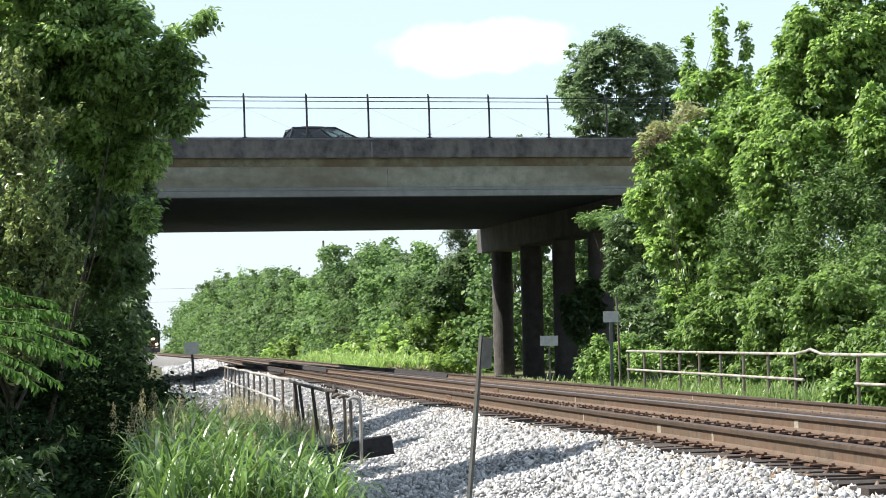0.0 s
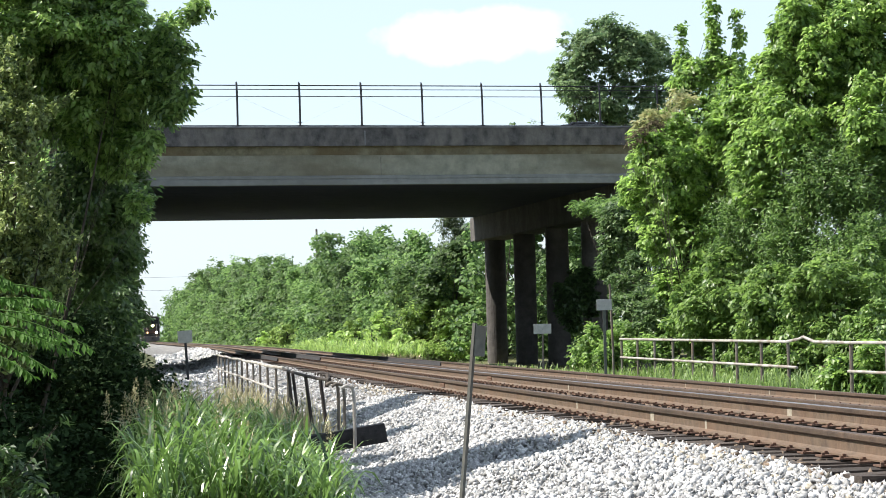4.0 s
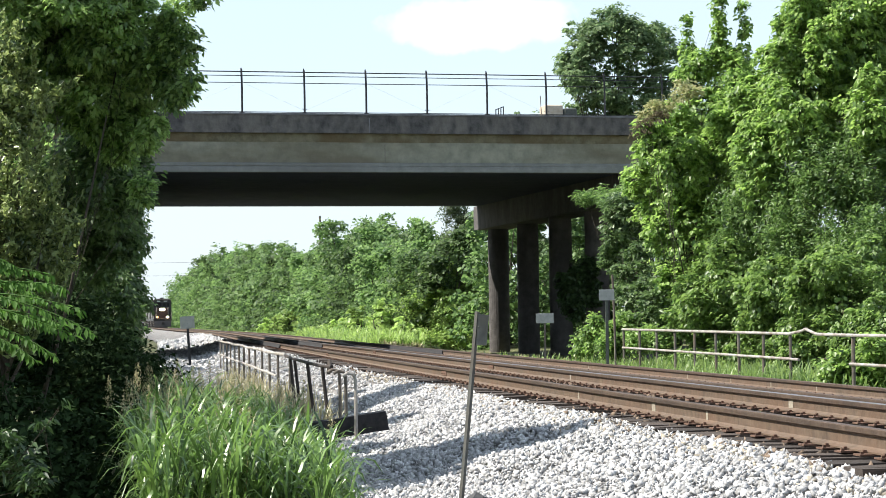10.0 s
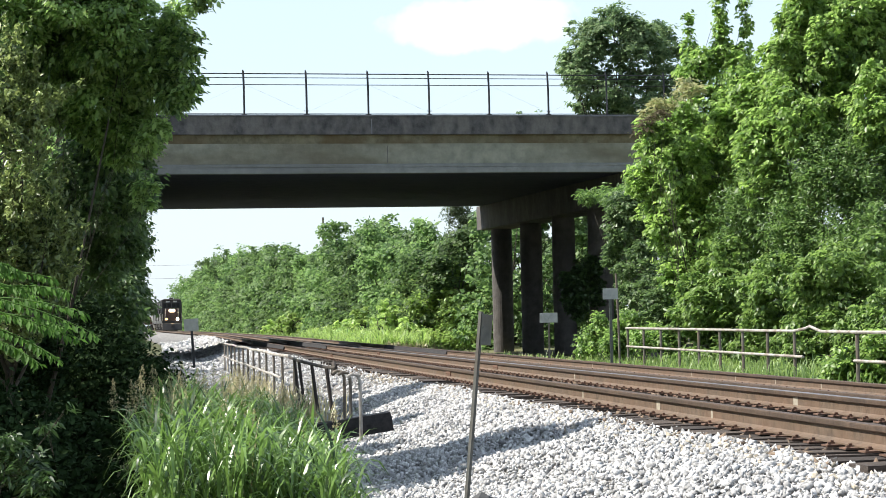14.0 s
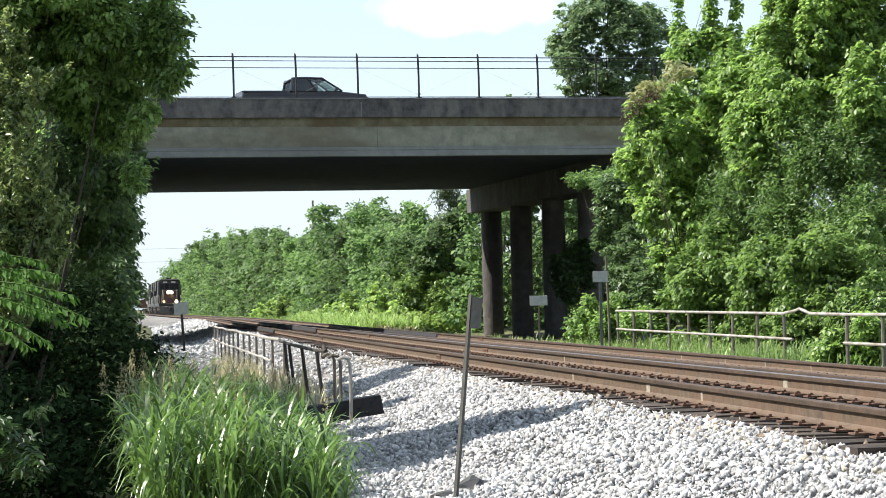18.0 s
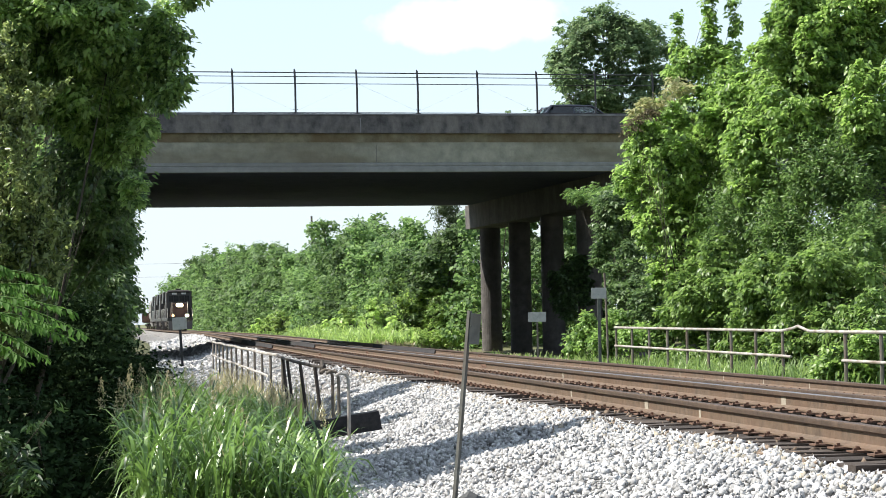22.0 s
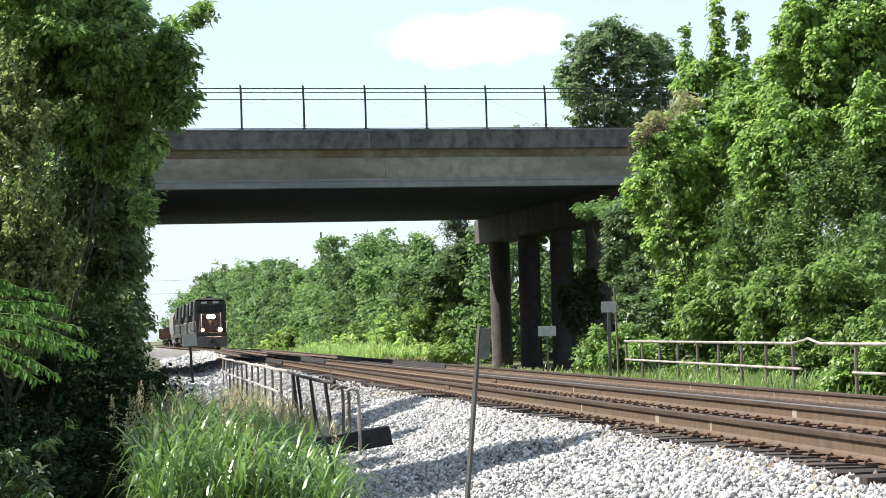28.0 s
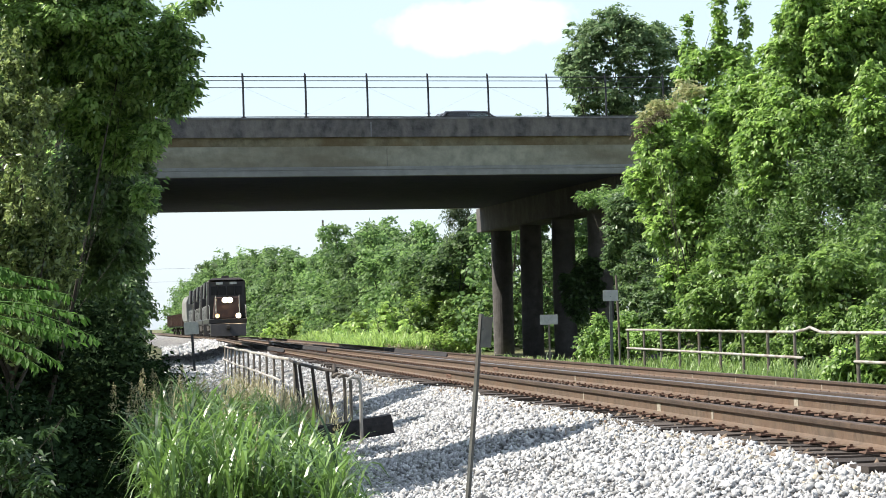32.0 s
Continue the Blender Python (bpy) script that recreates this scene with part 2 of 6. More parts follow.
L_DARK = leafy("leaves_shrub", (0.036, 0.078, 0.028), (0.125, 0.205, 0.062), 0.38)
L_FAR = leafy("leaves_far", (0.038, 0.082, 0.028), (0.14, 0.23, 0.066), 0.42, 2.2, rough=.55, spec=.35, vary=.35)
# Paler, bluer green: distance haze is mixed into the leaf colour.
L_FAR2 = leafy("leaves_far_hazy", (0.07, 0.13, 0.058), (0.19, 0.27, 0.12), 0.5, 2.0, rough=.55, spec=.3)
L_WEED = leafy("leaves_weeds", (0.11, 0.19, 0.042), (0.29, 0.405, 0.095), 0.45, 1.0, vary=.25)
L_TAN = leafy("leaves_seed_heads", (0.17, 0.21, 0.075), (0.34, 0.33, 0.16), 0.4, 0.5)
L_GRASS = leafy("grass_blades", (0.016, 0.046, 0.008), (0.13, 0.23, 0.043), 0.31, 0.35, rough=.34, spec=.65)
L_DRY = leafy("dry_grass", (0.22, 0.19, 0.09), (0.40, 0.36, 0.20), 0.3, 0.7)
L_LOWGRASS = leafy("low_grass", (0.085, 0.155, 0.035), (0.21, 0.30, 0.075), 0.38, 2.0)


# ---- mesh helpers ----
def mesh_of(name, verts, faces, mat, smooth=False):
    me = bpy.data.meshes.new(name)
    me.from_pydata([tuple(map(float, v)) for v in verts], [], faces)
    me.materials.append(mat)
    if smooth:
        me.polygons.foreach_set("use_smooth", [True] * len(me.polygons))
    me.update()
    return me


def tri_mesh(name, verts, tris, mat):
    """A mesh from arrays of corners (n, 3) and triangles (m, 3)."""
    me = bpy.data.meshes.new(name)
    me.vertices.add(len(verts))
    me.vertices.foreach_set("co", np.asarray(verts, dtype=np.float32).ravel())
    k = len(tris)
    me.loops.add(3 * k)
    me.loops.foreach_set("vertex_index", np.asarray(tris, dtype=np.int32).ravel())
    me.polygons.add(k)
    me.polygons.foreach_set("loop_start", np.arange(0, 3 * k, 3, dtype=np.int32))
    me.materials.append(mat)
    me.update(calc_edges=True)
    return me


def part(name, bm, material, parent=None, label="", bevel=0.0, smooth=False):
    """Links a bmesh (or a mesh) as one object under a thing or a part."""
    if isinstance(bm, bmesh.types.BMesh):
        if bevel:
            bmesh.ops.bevel(bm, geom=bm.edges[:], offset=bevel, segments=1, affect="EDGES", clamp_overlap=True)
        bmesh.ops.recalc_face_normals(bm, faces=bm.faces)
        me = bpy.data.meshes.new(name)
        bm.to_mesh(me)
        bm.free()
        me.materials.append(material)
        if smooth:
            me.polygons.foreach_set("use_smooth", [True] * len(me.polygons))
    else:
        me = bm
    ob = new(name, me)
    if parent:
        ob.parent = parent
    if label:
        ob["label"] = label
    return ob


def empty(name, m=None):
    ob = new(name)
    ob.empty_display_size = 0.2
    if m is not None:
        ob.matrix_world = m
    return ob


def box(x0, y0, z0, x1, y1, z1, bm=None):
    bm = bm or bmesh.new()
    v = bmesh.ops.create_cube(bm, size=1)["verts"]
    for p in v:
        p.co = Vector(((x0 + x1) / 2 + p.co.x * (x1 - x0), (y0 + y1) / 2 + p.co.y * (y1 - y0), (z0 + z1) / 2 + p.co.z * (z1 - z0)))
    return bm


def tube(points, radii, sides=8, bm=None):
    """A round bar along points, with a radius at each."""
    bm = bm or bmesh.new()
    pts = [Vector(p) for p in points]
    radii = radii if isinstance(radii, (list, tuple)) else [radii] * len(pts)
    rings = []
    for i, p in enumerate(pts):
        d = (pts[min(i + 1, len(pts) - 1)] - pts[max(i - 1, 0)]).normalized()
        a = d.orthogonal().normalized() if abs(d.z) > 0.99 else d.cross(Vector((0, 0, 1))).normalized()
        b = d.cross(a)
        rings.append([bm.verts.new(p + (a * math.cos(k * math.tau / sides) + b * math.sin(k * math.tau / sides)) * radii[i]) for k in range(sides)])
    for r, q in zip(rings, rings[1:]):
        for k in range(sides):
            bm.faces.new((r[k], r[(k + 1) % sides], q[(k + 1) % sides], q[k]))
    bm.faces.new(rings[0][::-1])
    bm.faces.new(rings[-1])
    return bm


def extrude_profile(profile, along, bm=None):
    """A closed outline (sideways, up) carried along a list of (place, sideways direction)."""
    bm = bm or bmesh.new()
    rings = [[bm.verts.new(p + s * a + Vector((0, 0, b))) for a, b in profile] for p, s in along]
    k = len(profile)
    for r, q in zip(rings, rings[1:]):
        for i in range(k):
            bm.faces.new((r[i], r[(i + 1) % k], q[(i + 1) % k], q[i]))
    bm.faces.new(rings[0][::-1])
    bm.faces.new(rings[-1])
    return bm


# ---- the lie of the line: a = metres along the rails, o = metres to their right ----
U, V = Vector((-0.1291, 0.9916, 0)), Vector((0.9916, 0.1291, 0))
ORIGIN = Vector((5.445, 0, 0))


def sway(a):
    return 1.8 * math.exp(-((a - 225) / 105) ** 2) - 1.26 * (max(0.0, min(a, 640) - 380) / 116) ** 2


def at(a, o, z=0.0):
    return ORIGIN + U * a + V * (o + sway(a)) + Vector((0, 0, z))


def heading(a):
    """Degrees by which the line's direction is turned from +y."""
    d = at(a + 1, 0) - at(a - 1, 0)
    return math.degrees(math.atan2(-d.x, d.y))


GAUGE_C = 1.505
TRACKS = ((0.0, 0.80), (3.97, 0.55))  # place of the near rail, height of the rail's top


def bed_height(o):
    k = ((-60, 0.0), (-4.6, -0.02), (-3.1, 0.0), (-2.5, 0.08), (-1.0, 0.50), (-0.62, 0.56), (2.15, 0.56), (2.6, 0.48), (3.1, 0.32), (6.3, 0.31), (6.9, 0.22), (8.2, -0.25), (9.5, -0.4), (60, -0.4))
    return float(np.interp(o, [p[0] for p in k], [p[1] for p in k]))


def ground_height(o):
    """The earth under the line and beside it."""
    if -4.4 < o < 8.4:
        return bed_height(o) - 0.22
    return bed_height(o) + (0.0 if o < 0 else 0.02 * max(0.0, min(o - 12, 40)))


def build_ground():
    os_ = [-2500, -900, -400, -150, -60, -30, -15, -9, -6, -4.6, -4.3, -3, -2, -1, 0, 2, 3, 4, 6, 7, 8, 8.5, 9.5, 11, 13, 18, 30, 55, 150, 400, 900, 2500]
    as_ = [-1500, -600, -250, -100, -40] + list(range(-20, 60, 4)) + list(range(60, 180, 10)) + list(range(180, 700, 40)) + [800, 1200, 2000, 4000]
    verts, faces = [], []
    for a in as_:
        for o in os_:
            z = ground_height(o)
            if abs(o) > 4.6 and abs(o) < 60:
                z += 0.08 * noise.noise(Vector((a * 0.2, o * 0.35, 0)))
            verts.append(at(a, o, z))
    w = len(os_)
    for i in range(len(as_) - 1):
        for j in range(w - 1):
            faces.append((i * w + j, i * w + j + 1, (i + 1) * w + j + 1, (i + 1) * w + j))
    ob = new("ground", mesh_of("ground", verts, faces, M_GROUND, True))
    tagged(ob, "green and brown grassy earth beside the railway line", "ground", kind="structure")


build_ground()


def mound(a, o):
    """Uneven heaps in the ballast of the shoulder."""
    k = max(0.0, min(1.0, (-0.7 - o) / 0.8))
    return 0.05 * noise.noise(Vector((a * 0.25, o * 0.6, 7))) + k * 0.13 * noise.noise(Vector((a * 0.42, o * 0.9, 11)))


def build_bed():
    os_ = np.concatenate([np.arange(-4.5, 2.3, 0.17), np.arange(2.4, 8.6, 0.3)])
    as_ = np.concatenate([np.arange(-60, 10, 3), np.arange(10, 60, 0.4), np.arange(60, 140, 2.0), np.arange(140, 760, 20.0)])
    verts, faces = [], []
    for a in as_:
        for o in os_:
            a = float(a)
            z = bed_height(o) + 0.035 * noise.noise(Vector((a * 0.8, o * 1.3, 3))) + mound(a, o)
            if o in (os_[0], os_[-1]):
                z -= 0.3
            verts.append(at(float(a), float(o), z - 0.02))
    w = len(os_)
    for i in range(len(as_) - 1):
        for j in range(w - 1):
            faces.append((i * w + j, i * w + j + 1, (i + 1) * w + j + 1, (i + 1) * w + j))
    ob = new("ballast_bed", mesh_of("ballast_bed", verts, faces, M_BED, True))
    tagged(ob, "grey crushed-stone ballast bed under the rails", "ballast", kind="structure")


build_bed()

RAIL_SHAPE = [(-0.035, 0.0), (0.035, 0.0), (0.037, -0.012), (0.036, -0.038), (0.011, -0.052), (0.009, -0.135), (0.025, -0.150), (0.068, -0.162), (0.068, -0.174),
              (-0.068, -0.174), (-0.068, -0.162), (-0.025, -0.150), (-0.009, -0.135), (-0.011, -0.052), (-0.036, -0.038), (-0.037, -0.012)]
SIDE_SHAPE = [(-0.0385, -0.002), (0.0385, -0.002), (0.0395, -0.012), (0.0385, -0.040), (0.012, -0.055), (-0.012, -0.055), (-0.0385, -0.040), (-0.0395, -0.012)]
HEAD_SHAPE = [(-0.033, 0.0035), (0.033, 0.0035), (0.035, -0.001), (-0.035, -0.001)]


# a tie plate and its four spikes: place, half sizes, height
PLATE_BLOCKS = ((0, 0, .165, .085, .014), (-.09, .05, .013, .013, .04), (.09, -.05, .013, .013, .04), (-.14, -.045, .012, .012, .032), (.14, .045, .012, .012, .032))


def build_track(o0, top, first, last, label):
    track = empty("railway_track")
    tagged(track, label, "railway track", group="railway tracks")
    steps = [a for a in list(range(-60, 140, 4)) + list(range(140, 741, 15))]
    for k in (0, 1):
        line = [(at(a, o0 + k * GAUGE_C, top), V) for a in steps]
        rail = part("rail", extrude_profile(RAIL_SHAPE, line), M_RAIL, track, "rust-brown steel rail")
        part("rail_head_side", extrude_profile(SIDE_SHAPE, line), M_HEADSIDE, rail, "dark brown sides of the rail head")
        shine = k == 1 and o0 == 0
        part("rail_head", extrude_profile(HEAD_SHAPE, line), M_RAILSHINE if shine else M_RAILTOP, rail, "worn grey steel running surface" if shine else "rust-brown running surface")
    # ties
    rng = random.Random(int(o0 * 10) + 4)
    shapes = []
    for s in range(4):
        bm = box(-1.3, -0.11, -0.18, 1.3, 0.11, 0)
        bmesh.ops.subdivide_edges(bm, edges=[e for e in bm.edges if abs(e.verts[0].co.x - e.verts[1].co.x) > 1], cuts=5)
        for v in bm.verts:
            v.co += Vector((rng.uniform(-.02, .02), rng.uniform(-.012, .012), rng.uniform(-.012, .004) if v.co.z > -.05 else 0))
        me = bpy.data.meshes.new("tie")
        bm.to_mesh(me)
        bm.free()
        me.materials.append(M_TIE)
        shapes.append(me)
    rest_v, rest_f, plate_v, plate_f = [], [], [], []
    cube = np.array([[x, y, z] for x in (-1, 1) for y in (-1, 1) for z in (0, 1)], float)
    cf = [(0, 1, 3, 2), (4, 6, 7, 5), (0, 4, 5, 1), (2, 3, 7, 6), (0, 2, 6, 4), (1, 5, 7, 3)]
    bm = bmesh.new()
    for dx, dy, sx, sy, sz in PLATE_BLOCKS:
        box(dx - sx, dy - sy, 0, dx + sx, dy + sy, sz, bm)
    plate_mesh = bpy.data.meshes.new("tie_plate")
    bm.to_mesh(plate_mesh)
    bm.free()
    plate_mesh.materials.append(M_PLATE)
    a, i = -20.0, 0
    while a < 420:
        h = heading(a) + rng.uniform(-1.2, 1.2)
        mid = at(a, o0 + GAUGE_C / 2 + rng.uniform(-.05, .05), top - 0.187 + rng.uniform(-.012, .004))
        m = Matrix.Translation(mid) @ Matrix.Rotation(radians(h), 4, "Z")
        if first <= a <= last:
            ob = new("tie", rng.choice(shapes))
            ob.parent = track
            ob.matrix_world = m
        else:
            base = len(rest_v)
            rest_v += [m @ Vector((c[0] * 1.3, c[1] * 0.11, c[2] * 0.18 - 0.18)) for c in cube]
            rest_f += [tuple(base + q for q in f) for f in cf]
        if 5 < a < 100:
            for k in (0, 1):
                c0 = at(a, o0 + k * GAUGE_C, top - 0.189)
                if 22 < a < 62:  # each plate with its spikes
                    ob = new("tie_plate", plate_mesh)
                    ob.parent = track
                    ob.matrix_world = Matrix.Translation(c0) @ Matrix.Rotation(radians(heading(a) + rng.uniform(-2, 2)), 4, "Z")
                    continue
                for dx, dy, sx, sy, sz in PLATE_BLOCKS:
                    base = len(plate_v)
                    plate_v += [c0 + V * (dx + c[0] * sx) + U * (dy + c[1] * sy) + Vector((0, 0, c[2] * sz)) for c in cube]
                    plate_f += [tuple(base + q for q in f) for f in cf]
        a += 0.495 + rng.uniform(-.02, .02)
        i += 1
    ob = part("tie_rest", mesh_of("tie_rest", rest_v, rest_f, M_TIE), M_TIE, track)
    ob["kind"] = "stuff"
    ob = part("tie_plate_rest", mesh_of("tie_plate_rest", plate_v, plate_f, M_PLATE), M_PLATE, track, "rusted tie plates with driven spikes")
    ob["kind"] = "stuff"
    return track


track_near = build_track(*TRACKS[0], 10, 110, "rust-brown steel rails on dark wooden ties, near line")
track_far = build_track(*TRACKS[1], 20, 100, "rust-brown steel rails on dark wooden ties, lower far line")


# ---- loose ballast ----
def stones(name, count, a_range, o_range, size, mat, label, seed):
    rs = np.random.RandomState(seed)
    a = a_range[0] + (a_range[1] - a_range[0]) * rs.rand(count) ** 1.25
    o = rs.uniform(o_range[0], o_range[1], count)
    # crushed stone: eight-sided splinters
    ico_v = np.array([(1.1, 0, 0), (-1.1, 0, 0), (0, 1.1, 0), (0, -1.1, 0), (0, 0, 1.1), (0, 0, -1.1)])
    ico_f = np.array([(0, 2, 4), (2, 1, 4), (1, 3, 4), (3, 0, 4), (2, 0, 5), (1, 2, 5), (3, 1, 5), (0, 3, 5)])
    z = np.array([bed_height(q) + mound(p, q) for p, q in zip(a, o)])
    c = np.array([at(p, q) for p, q in zip(a, o)])
    c[:, 2] = z + rs.uniform(-.014, .026, count)
    r = size * np.exp(np.clip(rs.normal(size=count), -1.6, 1.3) * .32)
    shape = ico_v[None] * (1 + rs.uniform(-.35, .4, (count, 6, 1))) + rs.uniform(-.38, .38, (count, 6, 3))
    shape = shape * rs.uniform(0.4, 1.5, (count, 1, 3)) * r[:, None, None]
    q = rs.normal(size=(count, 4))
    q /= np.linalg.norm(q, axis=1, keepdims=True)
    w, x, y, zz = q.T
    R = np.stack([1 - 2 * (y * y + zz * zz), 2 * (x * y - w * zz), 2 * (x * zz + w * y), 2 * (x * y + w * zz), 1 - 2 * (x * x + zz * zz), 2 * (y * zz - w * x),
                  2 * (x * zz - w * y), 2 * (y * zz + w * x), 1 - 2 * (x * x + y * y)], 1).reshape(-1, 3, 3)
    shape = np.einsum("nij,nkj->nki", R, shape) + c[:, None]
    tris = ico_f[None] + 6 * np.arange(count)[:, None, None]
    ob = new(name, tri_mesh(name, shape.reshape(-1, 3), tris.reshape(-1, 3), mat))
    tagged(ob, label, "ballast", kind="stuff")


stones("ballast_stones", 66000, (12.5, 43), (-4.0, -0.45), 0.0202, M_STONE, "pale grey crushed limestone heaped beside the ties", 1)
stones("ballast_stones", 2600, (13, 50), (-0.98, -0.45), 0.0175, M_STONE_TAN, "tan-stained crushed limestone at the ends of the ties", 5)
stones("ballast_stones", 12000, (42, 112), (-4.0, -0.5), 0.023, M_STONE, "pale grey crushed limestone on the far shoulder", 3)
stones("ballast_stones", 3500, (85, 130), (-4.4, -0.6), 0.05, M_STONE, "pale grey crushed limestone of the distant shoulder", 4)
stones("ballast_stones", 6000, (128, 215), (-4.4, -0.6), 0.09, M_STONE, "pale grey crushed limestone of the distant shoulder", 6)
stones("ballast_stones", 6500, (11, 60), (-0.75, 2.1), 0.022, M_STONE_RUST, "rust-stained small stones between the ties", 2)


# ---- road bridge over the line ----
B0 = Vector((-3.080, 107.100, 0))  # a place on its near face
BU = Vector((0.9644, 0.2645, 0))  # along the road
BN = Vector((-0.2645, 0.9644, 0))  # across it, away from the near face
B_TOP, B_FASCIA, B_BOTTOM, B_DECK, B_WIDTH = 10.74, 9.67, 8.165, 10.08, 32.0
B_LIP = 9.87  # lower edge of the parapet's face


def bridge_at(s, w, z):
    """s metres along the road, w metres in from the near face."""
    return B0 + BU * s + BN * w + Vector((0, 0, z))


def span(profile, s0, s1, steps=1):
    return extrude_profile(profile, [(bridge_at(s0 + (s1 - s0) * i / steps, 0, 0), BN) for i in range(steps + 1)])


def build_bridge():
    bridge = empty("road_bridge")
    tagged(bridge, "grey concrete road bridge with weathered parapet over the tracks", "bridge", kind="structure")
    s0, s1 = -24.0, 42.0
    for flip, name in ((1, "parapet"), (-1, "parapet")):
        w = 0 if flip == 1 else B_WIDTH
        prof = [(w, B_LIP), (w, B_TOP - .06), (w + flip * .05, B_TOP), (w + flip * .30, B_TOP), (w + flip * .34, B_DECK), (w + flip * .34, B_FASCIA), (w + flip * .24, B_FASCIA), (w + flip * .24, B_LIP)]
        part(name, span(prof, s0, s1), M_CONC_DARK, bridge, "dark weather-stained concrete parapet")
    part("coping", span([(-.035, B_TOP - .075), (-.035, B_TOP + .004), (.33, B_TOP + .004), (.33, B_TOP - .075)], s0, s1), M_COPING, bridge, "paler grey coping along the parapet")
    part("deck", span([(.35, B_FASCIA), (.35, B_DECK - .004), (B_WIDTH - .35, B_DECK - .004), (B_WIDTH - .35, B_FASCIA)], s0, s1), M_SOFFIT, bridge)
    part("roadway", span([(.36, B_DECK - .002), (.36, B_DECK + .02), (B_WIDTH - .36, B_DECK + .02), (B_WIDTH - .36, B_DECK - .002)], s0, s1), M_ROAD, bridge, "grey asphalt roadway")
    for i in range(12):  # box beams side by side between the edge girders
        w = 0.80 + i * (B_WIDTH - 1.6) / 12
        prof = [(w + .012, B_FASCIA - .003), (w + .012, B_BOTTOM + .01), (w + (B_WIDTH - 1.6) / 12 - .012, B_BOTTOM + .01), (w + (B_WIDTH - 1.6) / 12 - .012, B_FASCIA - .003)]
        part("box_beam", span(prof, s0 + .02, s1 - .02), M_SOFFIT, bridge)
    for i in (0, 10):
        w = 0.22 + i * (B_WIDTH - 1.0) / 10
        out = -1 if i == 0 else 1  # the outer side
        prof = [(w, B_FASCIA - .003), (w, B_BOTTOM + .42), (w + .44, B_BOTTOM + .42), (w + .44, B_FASCIA - .003)]
        web = part("girder", span(prof, s0 + .02, s1 - .02), M_CONC, bridge, "grey concrete edge girder")
        f = w + .22  # its bottom flange, with two grooves on the outer face
        prof = [(f - out * .30, B_BOTTOM + .417), (f - out * .30, B_BOTTOM), (f + out * .30, B_BOTTOM), (f + out * .30, B_BOTTOM + .22), (f + out * .265, B_BOTTOM + .235), (f + out * .265, B_BOTTOM + .265),
                (f + out * .285, B_BOTTOM + .28), (f + out * .285, B_BOTTOM + .37), (f + out * .225, B_BOTTOM + .39), (f + out * .225, B_BOTTOM + .417)]
        part("flange", span(prof, s0 + .02, s1 - .02), M_FLANGE, web, "smoother grey bottom flange")
        if i == 0:
            part("crack", span([(w - .003, B_BOTTOM + .43), (w - .003, B_FASCIA - .3), (w + .01, B_FASCIA - .3), (w + .01, B_BOTTOM + .43)], .78, .81), M_CONC_DARK, web, "thin dark vertical joint")
    part("slab_edge", span([(.207, 9.48), (.20, 9.54), (.16, B_LIP - .002), (.235, B_LIP - .002), (.216, 9.48)], s0 + .01, s1 - .01), M_SLAB, bridge, "brown-stained slab edge under the parapet")
    part("expansion_joint", span([(-.004, B_LIP + .02), (-.004, B_TOP - .2), (.02, B_TOP - .2), (.02, B_LIP + .02)], .02, .07), M_COPING, bridge, "pale joint filler")
    # fence on the near parapet
    def on_curve(s, h):
        """A place on the fence, whose upper part curves in over the road."""
        return bridge_at(s, .17 + .10 * max(0.0, (h - .9) / 1.0) ** 2, B_TOP + h)
    fence = part("parapet_fence", tube([on_curve(s0, 1.82), on_curve(s1, 1.82)], .024), M_FENCE, bridge, "thin dark steel fence on the parapet, curved in at its top")
    for h in (1.64, 1.33, .05):
        part("rail", tube([on_curve(s0, h), on_curve(s1, h)], .018, 6), M_FENCE, fence)
    post_bm = tube([Vector((0, .10 * max(0.0, (h - .9) / 1.0) ** 2, h)) for h in (-.01, .5, 1.0, 1.25, 1.5, 1.7, 1.92)], .046)
    box(-.10, -.09, 0, .10, .09, .035, post_bm)
    tube([(0, .10, 1.90), (-.015, .11, 1.98)], .03, 6, post_bm)
    post = None
    for i in range(-6, 18):
        s = -5.614 + 2.7866 * i
        post = part("fence_post", post_bm, M_FENCE, fence) if post is None else new("fence_post", post.data)
        post.parent = fence
        post.matrix_world = Matrix.Translation(bridge_at(s, .17, B_TOP)) @ Matrix.Rotation(radians(15.34), 4, "Z")
        if i % 2:  # truss wires from the foot of every second post to the tops of its neighbours
            for side in (-1, 1):
                part("truss_wire", tube([bridge_at(s + side * .06, .17, B_TOP + .14), on_curve(s + side * 2.74, 1.34)], .0028, 4), M_PIPE, fence)
            part("wire_clamp", tube([bridge_at(s - .1, .17, B_TOP + .2), bridge_at(s, .17, B_TOP + .13), bridge_at(s + .1, .17, B_TOP + .2)], .014, 5), M_FENCE, fence)
    # bents
    for line, label in (((3.4, 141.0), "right"), ((-19.35, 133.4), "left")):
        bent = part("pier_cap", bmesh.new(), M_CONC_COL, bridge)
        d = Vector((-0.196, 0.981, 0))
        n = Vector((0.981, 0.196, 0))
        base = Vector((line[0], line[1], 0))
        bm = bmesh.new()
        extrude_profile([(-1.1, 6.80), (.8, 6.80), (.8, B_BOTTOM - .003), (-1.1, B_BOTTOM - .003)], [(base + d * q, n) for q in (-30.3, 1.6)], bm)
        bent.data.clear_geometry()
        bm.to_mesh(bent.data)
        bm.free()
        for k in range(5):
            p = base - d * (7.35 * k)
            part("column", tube([p + Vector((0, 0, -1.2)), p + Vector((0, 0, 6.80))], .60, 28), M_CONC_COL, bridge, smooth=False)
    return bridge


build_bridge()


